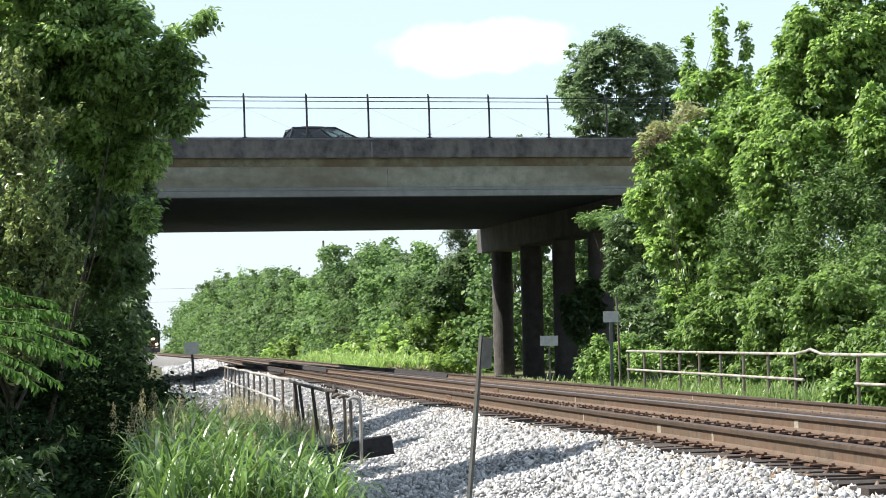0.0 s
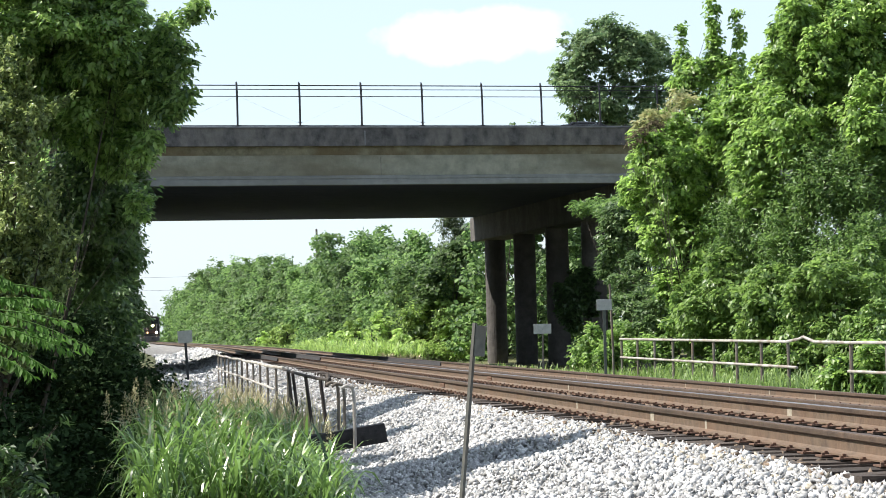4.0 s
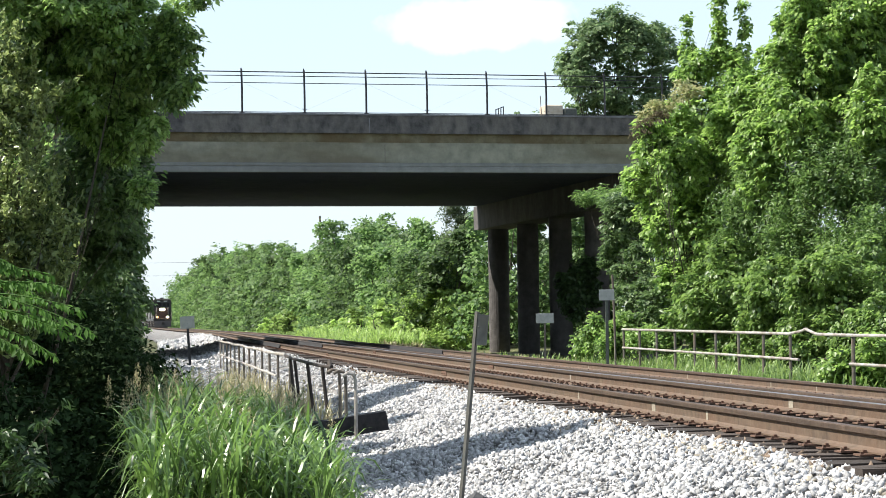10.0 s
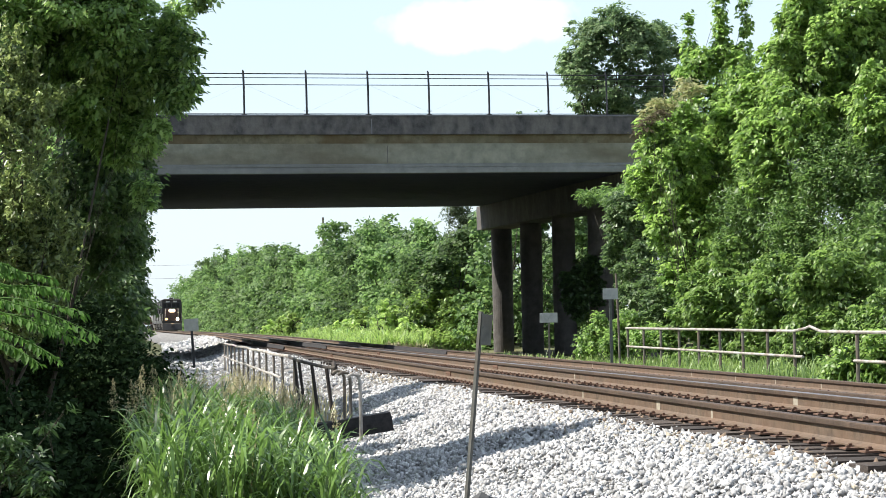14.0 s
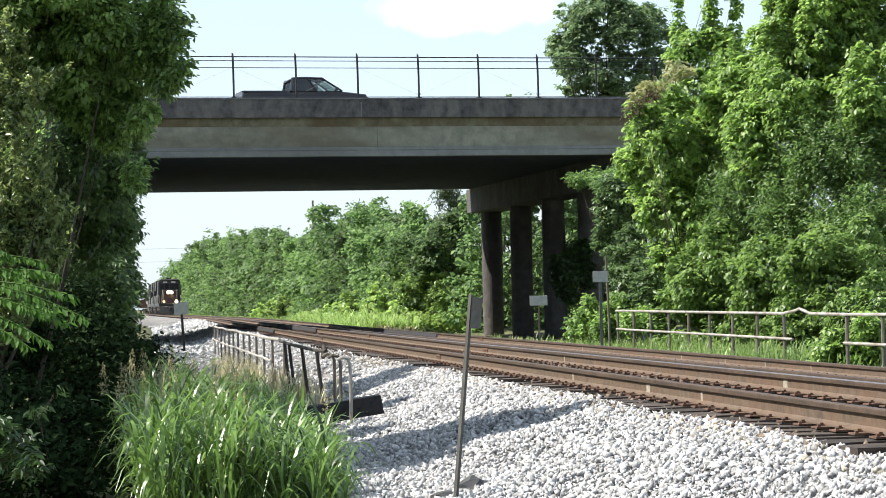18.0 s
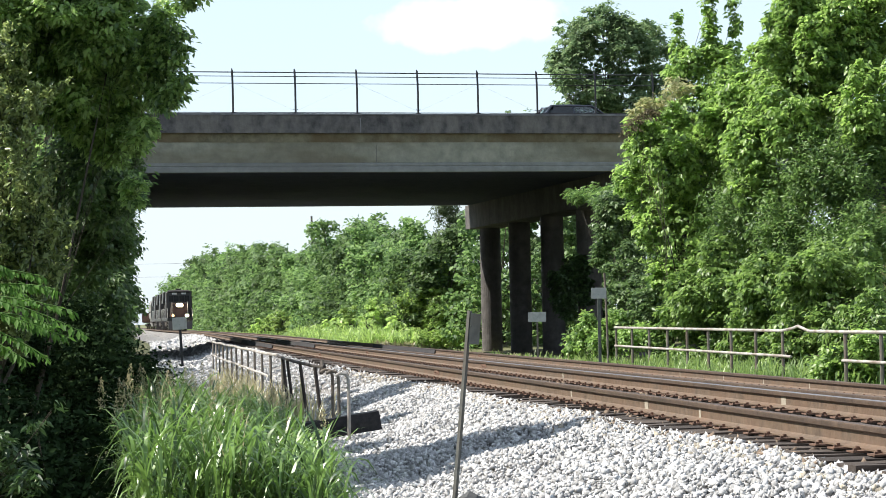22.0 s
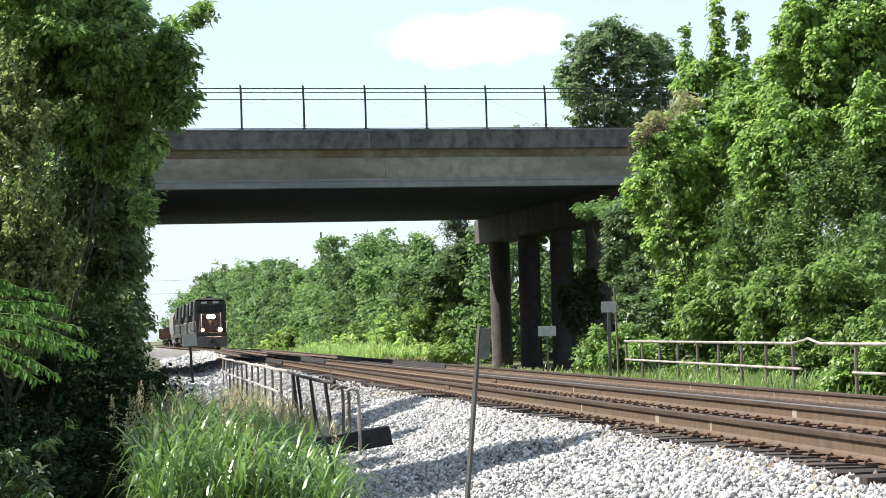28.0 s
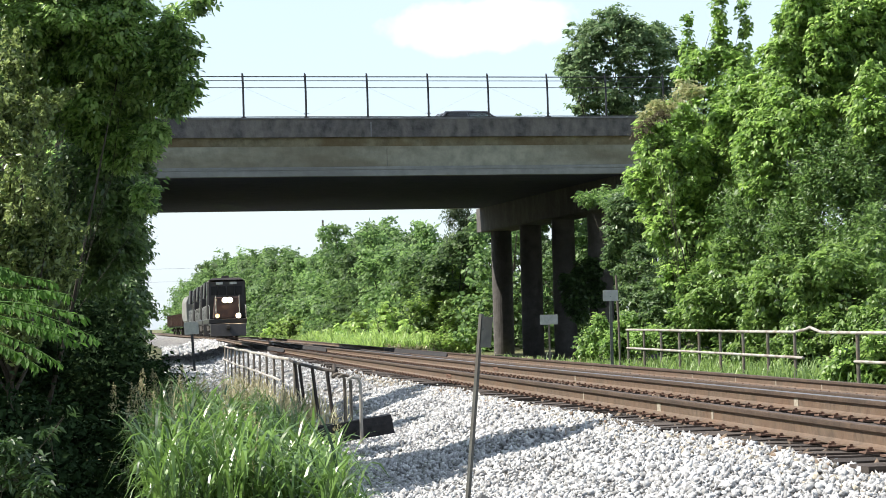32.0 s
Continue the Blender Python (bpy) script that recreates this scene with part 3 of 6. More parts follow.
def build_approaches():
    """Earth banks that carry the road up to the bridge on both sides."""
    for s0, s1 in ((-800, -24.1), (42.1, 800)):
        prof = [(-17, -2), (B_WIDTH + 17, -2), (B_WIDTH + 1.0, B_DECK - .05), (-1.0, B_DECK - .05)]
        ob = part("embankment", span(prof, s0, s1), M_GROUND)
        tagged(ob, "grassy earth bank carrying the road", "embankment", kind="structure")
        ob = part("road", span([(.3, B_DECK - .04), (.3, B_DECK + .02), (B_WIDTH - .3, B_DECK + .02), (B_WIDTH - .3, B_DECK - .04)], s0, s1), M_ROAD)
        tagged(ob, "grey asphalt road on its bank", "road", kind="structure")


build_approaches()


# ---- plants ----
def unit(v):
    return v / np.maximum(np.linalg.norm(v, axis=-1, keepdims=True), 1e-9)


def leaves(name, centres, size, mat, rs, up=0.6, droop=0.0, narrow=0.55, out=None, ax=None, nor=None):
    """Folded leaves at the places given, turned at random with a bias upwards or outwards, or as told."""
    n = len(centres)
    if nor is None:
        nor = rs.normal(size=(n, 3)) * 0.75 + np.array([0, 0, up])
        nor += 0.45 * np.array(SUN_DIR)
        if out is not None:
            nor += 0.5 * out
    nor = unit(nor)
    if ax is None:
        ax = rs.normal(size=(n, 3)) + np.array([0, 0, -droop])
    ax = unit(ax - nor * np.sum(ax * nor, 1, keepdims=True))
    side = np.cross(nor, ax)
    s = (size * rs.uniform(0.6, 1.3, n))[:, None]
    v = np.stack([centres - ax * s * .5, centres + side * s * narrow * .5 + nor * s * .12 - ax * s * .05, centres + ax * s * .55, centres - side * s * narrow * .5 + nor * s * .12 - ax * s * .05], 1)
    t = np.array([(0, 1, 2), (0, 2, 3)])[None] + 4 * np.arange(n)[:, None, None]
    return tri_mesh(name, v.reshape(-1, 3), t.reshape(-1, 3), mat)


def crown_points(lobes, count, clump, rs, per=45, shell=0.28, sub=13, spray=None):
    """Places for leaves: in clumps over lumpy ellipsoids (x, y, z, rx, ry, rz)."""
    L = []
    for x, y, z, rx, ry, rz in lobes:  # every lobe is a heap of smaller ones
        L.append((x, y, z, rx * .62, ry * .62, rz * .62))
        for j in range(sub):
            d = unit(rs.normal(size=3))
            r = rs.uniform(.2, .42)
            L.append((x + d[0] * rx * .8, y + d[1] * ry * .8, z + d[2] * rz * .8, rx * r, ry * r, rz * r))
    L = np.array(L, float)
    area = (L[:, 3] * L[:, 5]) ** 0.9
    k = max(8, count // per)
    pick = rs.choice(len(L), k, p=area / area.sum())
    d = unit(rs.normal(size=(k, 3)))
    rho = 1 - np.abs(rs.normal(size=k)) * shell
    c = L[pick, :3] + d * L[pick, 3:] * rho[:, None]
    weight = rs.uniform(0.4, 1.6, k)
    own = rs.choice(k, count, p=weight / weight.sum())
    if spray:  # leaves strung along a twig that points outwards and up or down
        length, thin, lift = spray
        axis = unit(d * .7 + np.array([0, 0, lift]) + rs.normal(size=(k, 3)) * .35)
        run = rs.uniform(-.3, 1, count)[:, None] * length * rs.uniform(.6, 1.4, k)[own][:, None]
        return c[own] + axis[own] * run + rs.normal(size=(count, 3)) * thin, d[own], axis[own]
    spread = clump * rs.uniform(0.6, 1.4, k)[own][:, None]
    return c[own] + rs.normal(size=(count, 3)) * spread * np.array([1, 1, 0.6]), d[own], None


def rosettes(lobes, count, rs, per, radius, droop, shell, sub=20, up=0.62, lump=(.14, .36), core=.7):
    """Leaves in tufts at the ends of twigs, spread out and hanging, over heaps of smaller lobes."""
    L = []
    for x, y, z, rx, ry, rz in lobes:
        L.append((x, y, z, rx * core, ry * core, rz * core))
        for j in range(sub):
            d = unit(rs.normal(size=3))
            r = rs.uniform(*lump)
            L.append((x + d[0] * rx * .84, y + d[1] * ry * .84, z + d[2] * rz * .84, rx * r, ry * r, rz * r))
    L = np.array(L, float)
    area = (L[:, 3] * L[:, 5]) ** 0.85
    k = max(8, count // per)
    pick = rs.choice(len(L), k, p=area / area.sum())
    d = unit(rs.normal(size=(k, 3)) + np.array([0, 0, .25]))
    c = L[pick, :3] + d * L[pick, 3:] * (1 - np.abs(rs.normal(size=k)) * shell)[:, None]
    w = rs.uniform(.4, 1.6, k)
    own = rs.choice(k, count, p=w / w.sum())
    e = unit(rs.normal(size=(count, 3)) * np.array([1, 1, .55]) + d[own] * .7)
    p = c[own] + e * (radius * rs.uniform(.7, 1.4, k)[own] * rs.uniform(.25, 1, count))[:, None] * np.array([1, 1, .8])
    ax = e * np.array([1, 1, .5]) + np.array([0, 0, -droop])
    nor = np.array([0, 0, up]) + d[own] * .6 + .3 * np.array(SUN_DIR) + rs.normal(size=(k, 3))[own] * .45 + rs.normal(size=(count, 3)) * .42
    return p, unit(ax), nor


def branch(points, r0, r1, bm, sides=6):
    n = len(points)
    return tube(points, [r0 + (r1 - r0) * i / (n - 1) for i in range(n)], sides, bm)


def tree(name, label, base, lobes, count, size, mat, seed, clump=0.35, trunk=0.16, category="tree", droop=0.3, narrow=0.55, group="", per=45, up=0.6, shell=0.28, stem=True, spray=None, far_off=False, tuft=None, limb=0.4):
    """A trunk with limbs into every lobe of its crown, and a crown of many leaves."""
    rs = np.random.RandomState(seed)
    b = Vector(base)
    thing = empty(name, Matrix.Translation(b))
    tagged(thing, label, category, group=group)
    inv = np.array(b)
    loc = [(x - b.x, y - b.y, z - b.z, rx, ry, rz) for x, y, z, rx, ry, rz in lobes]
    if stem:
        mid = Vector(np.mean([q[:3] for q in loc], axis=0))
        top = Vector((mid.x * .8, mid.y * .8, max(q[2] for q in loc) * .8))
        fork = Vector((mid.x * .4, mid.y * .4, max(0.4, top.z * 0.4)))
        bm = branch([Vector((0, 0, -.2)), fork * .5 + Vector((.05, 0, 0)), fork, top], trunk, trunk * .15, bmesh.new(), 9)
        part("trunk", bm, M_BARK, thing, "grey-brown bark", smooth=True)
        bm = bmesh.new()
        for q in loc:
            e = Vector(q[:3])
            if q[3] < .15 and not far_off and max(g[3] for g in loc) >= .2:  # a twig off the nearest large lobe
                big = min((g for g in loc if g[3] >= .2), key=lambda g: (Vector(g[:3]) - e).length)
                g = Vector(big[:3])
                branch([g, g.lerp(e, .6) + Vector(rs.normal(size=3) * .03), e], trunk * limb * .35, trunk * limb * .12, bm, 5)
                continue
            s0 = fork * rs.uniform(.75, 1.1)
            m = (s0 + e) / 2 + Vector(rs.normal(size=3) * .2)
            branch([s0, m, e], trunk * limb, trunk * limb * .3, bm)
            for j in range(0 if far_off else 2):
                w = Vector(unit(rs.normal(size=3)) * np.array(q[3:]) * .9)
                branch([m.lerp(e, .5), e + w * .5, e + w], trunk * limb * .35, trunk * limb * .08, bm, 5)
        part("branchwork", bm, M_BARK, thing)
    if tuft:
        p, ax, nor = rosettes(loc, count, rs, per, tuft, droop, shell, **(dict(sub=10, lump=(.22, .5), core=.6) if far_off else {}))
        keep = p[:, 2] + b.z > -0.3
        me = leaves("crown", p[keep], size, mat, rs, narrow=narrow, ax=ax[keep], nor=nor[keep])
    else:
        p, d, axis = crown_points(loc, count, clump, rs, per, shell, spray=spray)
        keep = p[:, 2] + b.z > -0.3
        me = leaves("crown", p[keep], size, mat, rs, up, droop, narrow, d[keep], None if axis is None else (axis + rs.normal(size=axis.shape) * .55)[keep])
    part("crown", me, mat, thing)
    return thing


ELM = [(-2.78, 25.2, 4.5, 0.10, 0.12, 0.16),
    (-2.78, 25.2, 4.75, 0.10, 0.12, 0.16),
    (-3.24, 25.5, 4.76, 0.59, 0.59, 0.59),
    (-3.89, 25.5, 4.9, 0.89, 0.89, 0.65),
    (-2.93, 25.3, 4.3, 0.2, 0.2, 0.2),
    (-2.80, 25.3, 4.06, 0.16, 0.16, 0.16),
    (-3.62, 26.0, 4.16, 0.67, 0.67, 0.54),
    (-4.34, 26.0, 4.49, 0.73, 0.73, 0.85),
    (-3.32, 26.0, 3.67, 0.33, 0.33, 0.36),
    (-2.41, 25.1, 5.05, 0.07, 0.07, 0.06),
    (-2.51, 25.1, 4.96, 0.06, 0.06, 0.05),
    (-2.56, 25.1, 4.63, 0.07, 0.07, 0.07),
    (-2.54, 25.1, 4.46, 0.06, 0.06, 0.05),
    (-2.61, 25.1, 4.32, 0.06, 0.06, 0.06),
    (-2.55, 25.1, 4.15, 0.08, 0.08, 0.06),
    (-2.64, 25.1, 3.99, 0.07, 0.07, 0.08),
    (-2.72, 25.1, 3.91, 0.06, 0.06, 0.08),
    (-2.97, 25.1, 3.67, 0.1, 0.1, 0.05),
    (-3.02, 25.1, 3.54, 0.08, 0.08, 0.06),
    (-3.08, 25.1, 3.07, 0.07, 0.07, 0.08),
    (-3.06, 25.1, 2.91, 0.07, 0.07, 0.05),
    (-4.75, 26.2, 5.45, 0.75, 0.8, 0.5)]
CEDAR = [(-4.05, 23.5, 3.17, 0.38, 0.38, 0.55),
    (-3.93, 23.5, 3.77, 0.22, 0.22, 0.38),
    (-4.18, 23.5, 2.52, 0.49, 0.49, 0.6),
    (-3.82, 23.5, 2.56, 0.25, 0.25, 0.44),
    (-4.02, 23.5, 1.91, 0.44, 0.44, 0.49),
    (-4.2, 23.5, 3.89, 0.33, 0.33, 0.49),
    (-3.73, 23.8, 2.3, 0.22, 0.22, 0.28)]
ELM2 = [(-3.9, 27.0, 3.32, 0.63, 0.63, 0.63),
    (-4.61, 34.0, 3.11, 0.55, 0.55, 0.63),
    (-5.26, 34.0, 2.49, 0.79, 0.79, 0.87),
    (-4.54, 33.0, 3.6, 0.61, 0.61, 0.61),
    (-5.37, 40.0, 3.55, 0.58, 0.58, 0.74),
    (-5.66, 42.0, 2.76, 0.7, 0.7, 0.88),
    (-5.94, 44.0, 1.9, 0.59, 0.59, 0.82),
    (-5.15, 36.0, 1.5, 0.72, 0.8, 0.85),
    (-5.8, 44.0, 1.3, 0.30, 0.37, 0.42),
    (-5.62, 38.0, 2.41, 0.88, 0.88, 0.97),
    (-5.43, 42.0, 4.42, 0.44, 0.44, 0.59)]
SHRUBL = [(-3.76, 21.5, 0.7, 0.47, 0.47, 0.55),
    (-3.24, 21.0, 0.37, 0.29, 0.29, 0.29),
    (-3.69, 20.0, 0.44, 0.42, 0.42, 0.42),
    (-3.83, 27.0, 0.93, 0.57, 0.57, 0.57),
    (-4.32, 34.0, 0.92, 0.36, 0.45, 0.36),
    (-4.42, 28.0, 1.24, 0.78, 0.78, 0.65),
    (-4.88, 42.0, 0.69, 0.35, 0.35, 0.25),
    (-3.85, 28.0, 0.38, 0.39, 0.39, 0.39),
    (-4.59, 26.0, 1.28, 0.54, 0.54, 0.54),
    (-2.93, 20.5, 0.29, 0.29, 0.29, 0.16),
    (-3.49, 22.0, 0.56, 0.31, 0.31, 0.31)]
MAPLE1 = [(7.24, 78.0, 5.8, 1.12, 1.12, 1.63),
    (8.57, 78.0, 7.77, 1.27, 1.27, 1.63),
    (9.36, 79.0, 9.12, 1.14, 1.14, 1.1),
    (9.22, 79.0, 10.51, 0.18, 0.18, 0.73),
    (10.02, 79.0, 10.73, 0.09, 0.09, 0.73),
    (8.15, 79.0, 10.35, 0.13, 0.13, 0.55),
    (6.83, 77.0, 7.19, 0.63, 0.63, 0.81),
    (8.0, 77.0, 4.11, 1.52, 1.52, 1.61),
    (7.59, 77.0, 2.33, 0.75, 0.75, 0.98),
    (9.83, 82.0, 3.66, 1.72, 1.72, 1.72),
    (11.73, 82.0, 3.23, 1.53, 1.53, 1.72),
    (9.07, 78.0, 6.3, 1.27, 1.27, 1.45),
    (7.56, 76.5, 6.24, 1.07, 1.07, 1.07),
    (8.13, 79.0, 11.15, 0.06, 0.06, 0.33),
    (9.2, 79.0, 11.56, 0.11, 0.11, 0.73),
    (10.01, 79.0, 11.51, 0.07, 0.07, 0.44),
    (8.4, 78.5, 9.5, 0.66, 0.66, 0.66),
    (9.92, 77.0, 8.55, 0.9, 0.9, 0.9),
    (9.9, 76.5, 6.9, 0.98, 0.98, 1.25),
    (9.29, 76.5, 7.36, 0.89, 0.89, 1.07)]
MAPLE2 = [(11.8, 74.5, 9.1, 1.2, 1.2, 1.3),
    (12.7, 74.5, 8.5, 1.3, 1.3, 1.3),
    (11.7, 74.0, 10.5, 0.8, 0.9, 0.9),
    (13.1, 74.0, 9.6, 1.2, 1.2, 1.2),
    (11.12, 73.0, 8.49, 1.27, 1.27, 1.7),
    (12.36, 73.0, 9.99, 1.53, 1.53, 1.7),
    (13.12, 72.0, 7.5, 1.84, 1.84, 2.01),
    (10.37, 73.0, 6.12, 1.44, 1.44, 1.7),
    (13.62, 74.0, 11.81, 2.07, 2.07, 1.55),
    (10.8, 74.0, 10.15, 0.52, 0.52, 1.03),
    (9.86, 76.0, 7.75, 0.8, 0.8, 1.06),
    (9.86, 75.0, 6.09, 0.87, 0.87, 1.22),
    (10.52, 76.0, 8.97, 0.62, 0.62, 1.06),
    (11.02, 73.0, 10.71, 0.59, 0.59, 0.68),
    (10.76, 72.0, 7.22, 1.0, 1.0, 1.0)]
HEAVEN = [(11.52, 71.0, 4.47, 1.7, 1.7, 1.75),
    (9.75, 74.0, 4.2, 1.2, 1.2, 1.3),
    (12.39, 71.0, 5.77, 1.4, 1.4, 1.3),
    (12.21, 69.0, 3.4, 0.96, 0.96, 0.96),
    (10.6, 71.5, 3.5, 1.0, 1.0, 0.9)]
MAPLE3 = [(7.57, 74.0, 0.14, 1.03, 1.03, 0.45),
    (8.87, 72.0, -0.02, 1.0, 1.0, 0.4),
    (9.95, 68.0, 0.03, 0.95, 0.95, 0.38),
    (10.56, 64.0, 0.09, 0.74, 0.74, 0.36),
    (8.72, 73.0, 2.25, 1.53, 1.53, 1.36),
    (9.98, 70.0, 1.86, 1.47, 1.47, 1.3),
    (11.27, 67.0, 2.12, 1.56, 1.56, 1.56),
    (7.88, 75.0, 1.25, 1.05, 1.05, 0.78),
    (9.22, 72.0, 0.72, 1.17, 1.17, 0.75),
    (10.45, 68.0, 0.73, 1.27, 1.27, 0.71),
    (10.98, 62.0, 1.06, 0.87, 0.87, 0.87)]
PIERBUSH = [(5.94, 77.0, 1.12, 0.57, 0.57, 0.68),
    (4.67, 80.0, 0.73, 0.37, 0.37, 0.45),
    (5.03, 79.0, 0.95, 0.4, 0.4, 0.66),
    (6.48, 75.0, 0.87, 0.7, 0.7, 0.52),
    (5.39, 77.0, 0.74, 0.47, 0.47, 0.39)]
SPRIG = [(-2.92, 16.6, 0.68, 0.18, 0.18, 0.13),
    (-2.98, 16.6, 0.86, 0.12, 0.12, 0.08),
    (-2.76, 16.5, 0.6, 0.13, 0.13, 0.07),
    (-2.71, 16.5, 0.99, 0.05, 0.05, 0.03),
    (-2.58, 16.4, 1.07, 0.05, 0.05, 0.03)]
SHRUBF = [(8.64, 52.0, 0.38, 0.46, 0.46, 0.39),
    (9.16, 51.5, 0.56, 0.41, 0.41, 0.62),
    (8.41, 52.5, 0.08, 0.29, 0.29, 0.22)]
SHRUBR = [(6.05, 82.0, 4.72, 0.53, 0.53, 0.69),
    (5.8, 82.0, 3.96, 0.38, 0.38, 0.69),
    (6.26, 82.0, 5.28, 0.65, 0.65, 0.46),
    (6.9, 76.5, 1.63, 0.64, 0.64, 0.71),
    (7.29, 77.5, 2.7, 0.54, 0.54, 0.72),
    (6.51, 80.0, 3.13, 0.74, 0.74, 0.74),
    (6.67, 79.0, 2.01, 0.92, 0.92, 0.92),
    (6.77, 84.0, 4.38, 0.78, 0.78, 0.88)]
SPRAY = [(6.57, 86.0, 5.76, 1.1, 1.1, 0.36),
    (5.7, 88.0, 6.05, 0.7, 0.7, 0.2),
    (5.35, 88.0, 5.85, 0.4, 0.4, 0.1),
    (6.9, 86.0, 5.2, 0.7, 0.7, 0.3)]
VINE = [(6.62, 116.0, 3.5, 0.5, 0.5, 0.9),
    (6.35, 116.0, 2.3, 0.45, 0.45, 0.7),
    (7.1, 116.5, 3.7, 0.42, 0.42, 0.7),
    (5.95, 117.5, 3.1, 0.32, 0.32, 0.6),
    (7.35, 116.5, 2.7, 0.35, 0.35, 0.6)]
DEADTIP = [(6.35, 75.2, 7.55, 0.28, 0.28, 0.16),
    (6.85, 75.2, 7.75, 0.3, 0.3, 0.18),
    (6.1, 75.2, 7.3, 0.14, 0.14, 0.1)]
SUMAC = [(6.95, 75.6, 8.14, 0.42, 0.42, 0.18),
    (7.72, 75.6, 8.65, 0.46, 0.46, 0.25),
    (6.73, 75.6, 7.88, 0.35, 0.35, 0.14)]
OAK = [(10.15, 190.0, 20.83, 0.88, 0.88, 1.33),
    (11.54, 190.0, 23.24, 1.5, 1.5, 1.5),
    (14.03, 190.0, 24.95, 1.59, 1.59, 0.97),
    (13.78, 190.0, 23.84, 2.21, 2.21, 1.68),
    (12.16, 190.0, 21.66, 2.12, 2.12, 1.99),
    (15.5, 190.0, 22.02, 2.65, 2.65, 2.65),
    (10.67, 188.0, 19.73, 0.96, 0.96, 1.31),
    (17.26, 192.0, 23.32, 2.01, 2.01, 1.79),
    (13.65, 190.0, 19.18, 2.87, 2.87, 1.77),
    (18.06, 192.0, 19.93, 2.23, 2.23, 2.68),
    (11.61, 190.0, 17.68, 1.33, 1.33, 1.1),
    (15.59, 190.0, 17.58, 2.21, 2.21, 1.33)]
CEDARFAR = [(1.2, 164.0, 6.9, 1.25, 1.25, 1.7),
    (1.05, 164.0, 8.6, 0.7, 0.7, 1.1),
    (1.25, 164.0, 5.2, 1.35, 1.35, 1.3),
    (0.5, 164.0, 5.9, 0.8, 0.8, 1.0)]
PIERWEEDS = [(0.15, 158.0, 3.63, 1.47, 1.47, 1.47),
    (2.16, 158.0, 3.21, 1.1, 1.1, 1.47),
    (-1.73, 162.0, 3.54, 1.51, 1.51, 1.51),
    (-3.26, 160.0, 1.14, 1.49, 1.49, 1.19),
    (-1.0, 158.0, 2.0, 1.47, 1.47, 1.76),
    (0.64, 156.0, 1.6, 1.23, 1.23, 1.81),
    (2.08, 156.0, 1.38, 1.09, 1.09, 1.6),
    (-1.55, 154.0, 0.22, 1.43, 1.43, 0.72),
    (1.13, 154.0, 0.15, 1.43, 1.43, 0.79),
    (3.41, 158.0, 1.89, 0.88, 0.88, 1.84),
    (5.43, 158.0, 1.84, 0.73, 0.73, 2.2)]
# Lobes set out of sight so that they cast shade on the ballast.
CASTER_LOBES = [(-5.6, 29.2, 5.5, 0.4, 0.6, 0.25),
    (-6.4, 38.6, 5.6, 0.7, 0.8, 0.35),
    (-6.0, 37.6, 5.6, 0.7, 0.8, 0.3),
    (-5.6, 38.2, 5.75, 0.6, 0.8, 0.3),
    (-6.6, 40.5, 5.5, 0.7, 0.9, 0.3),
    (-6.3, 36.0, 5.5, 0.5, 0.8, 0.3),
    (-5.6, 25.3, 5.4, 0.6, 0.6, 0.35),
    (-5.25, 24.6, 5.5, 0.55, 0.5, 0.35),
    (-4.8, 24.2, 5.55, 0.45, 0.4, 0.3),
    (-5.4, 27.6, 5.5, 0.6, 0.6, 0.35),
    (-5.0, 26.8, 5.57, 0.6, 0.5, 0.35),
    (-4.35, 25.1, 5.7, 0.42, 0.4, 0.3),
    (-4.0, 24.9, 5.8, 0.36, 0.3, 0.28),
    (-3.65, 24.75, 5.9, 0.3, 0.25, 0.25),
    (-5.94, 39.5, 5.76, 0.75, 0.9, 0.3),
    (-5.55, 39.8, 5.87, 0.65, 0.8, 0.3),
    (-5.2, 40.7, 5.98, 0.45, 0.6, 0.25),
    (-5.37, 33.4, 5.7, 0.4, 0.4, 0.2),
    (-5.62, 31.1, 5.55, 0.35, 0.4, 0.2)]
# Unseen crown, added to keep the sun off the plants left of the line.
SHADE_LOBES = [(-6.5, 28.0, 5.8, 0.7, 1.2, 0.5),
    (-6.8, 31.0, 5.9, 0.7, 1.3, 0.5),
    (-7.4, 34.0, 5.9, 0.7, 1.4, 0.5),
    (-8.6, 39.0, 6.6, 0.8, 1.6, 0.5),
    (-6.0, 20.8, 4.4, 0.6, 0.9, 0.35),
    (-6.3, 21.5, 4.2, 0.8, 1.2, 0.5),
    (-6.3, 24.6, 4.3, 0.8, 1.2, 0.5),
    (-8.2, 33.5, 3.6, 0.8, 2.0, 1.6),
    (-7.8, 38.0, 2.2, 0.8, 2.2, 1.4),
    (-8.4, 43.0, 2.4, 0.8, 2.2, 1.5),
    (-6.9, 30.0, 3.2, 0.7, 1.5, 1.4),
    (-9.4, 36.5, 4.6, 0.8, 2.0, 2.2),
    (-9.4, 40.5, 4.6, 0.8, 2.0, 2.2),
    (-9.6, 44.5, 4.8, 0.8, 2.2, 2.2),
    (-5.9, 20.8, 2.3, 0.9, 1.8, 1.5),
    (-6.0, 24.5, 2.5, 0.9, 1.8, 1.5),
    (-6.2, 18.2, 1.7, 0.9, 1.5, 1.2),
    (-5.6, 22.5, 1.0, 0.6, 1.4, 0.9),
    (-6.2, 27.5, 2.0, 0.8, 1.6, 1.4),
    (-5.7, 22.4, 2.6, 0.6, 1.2, 0.6)]
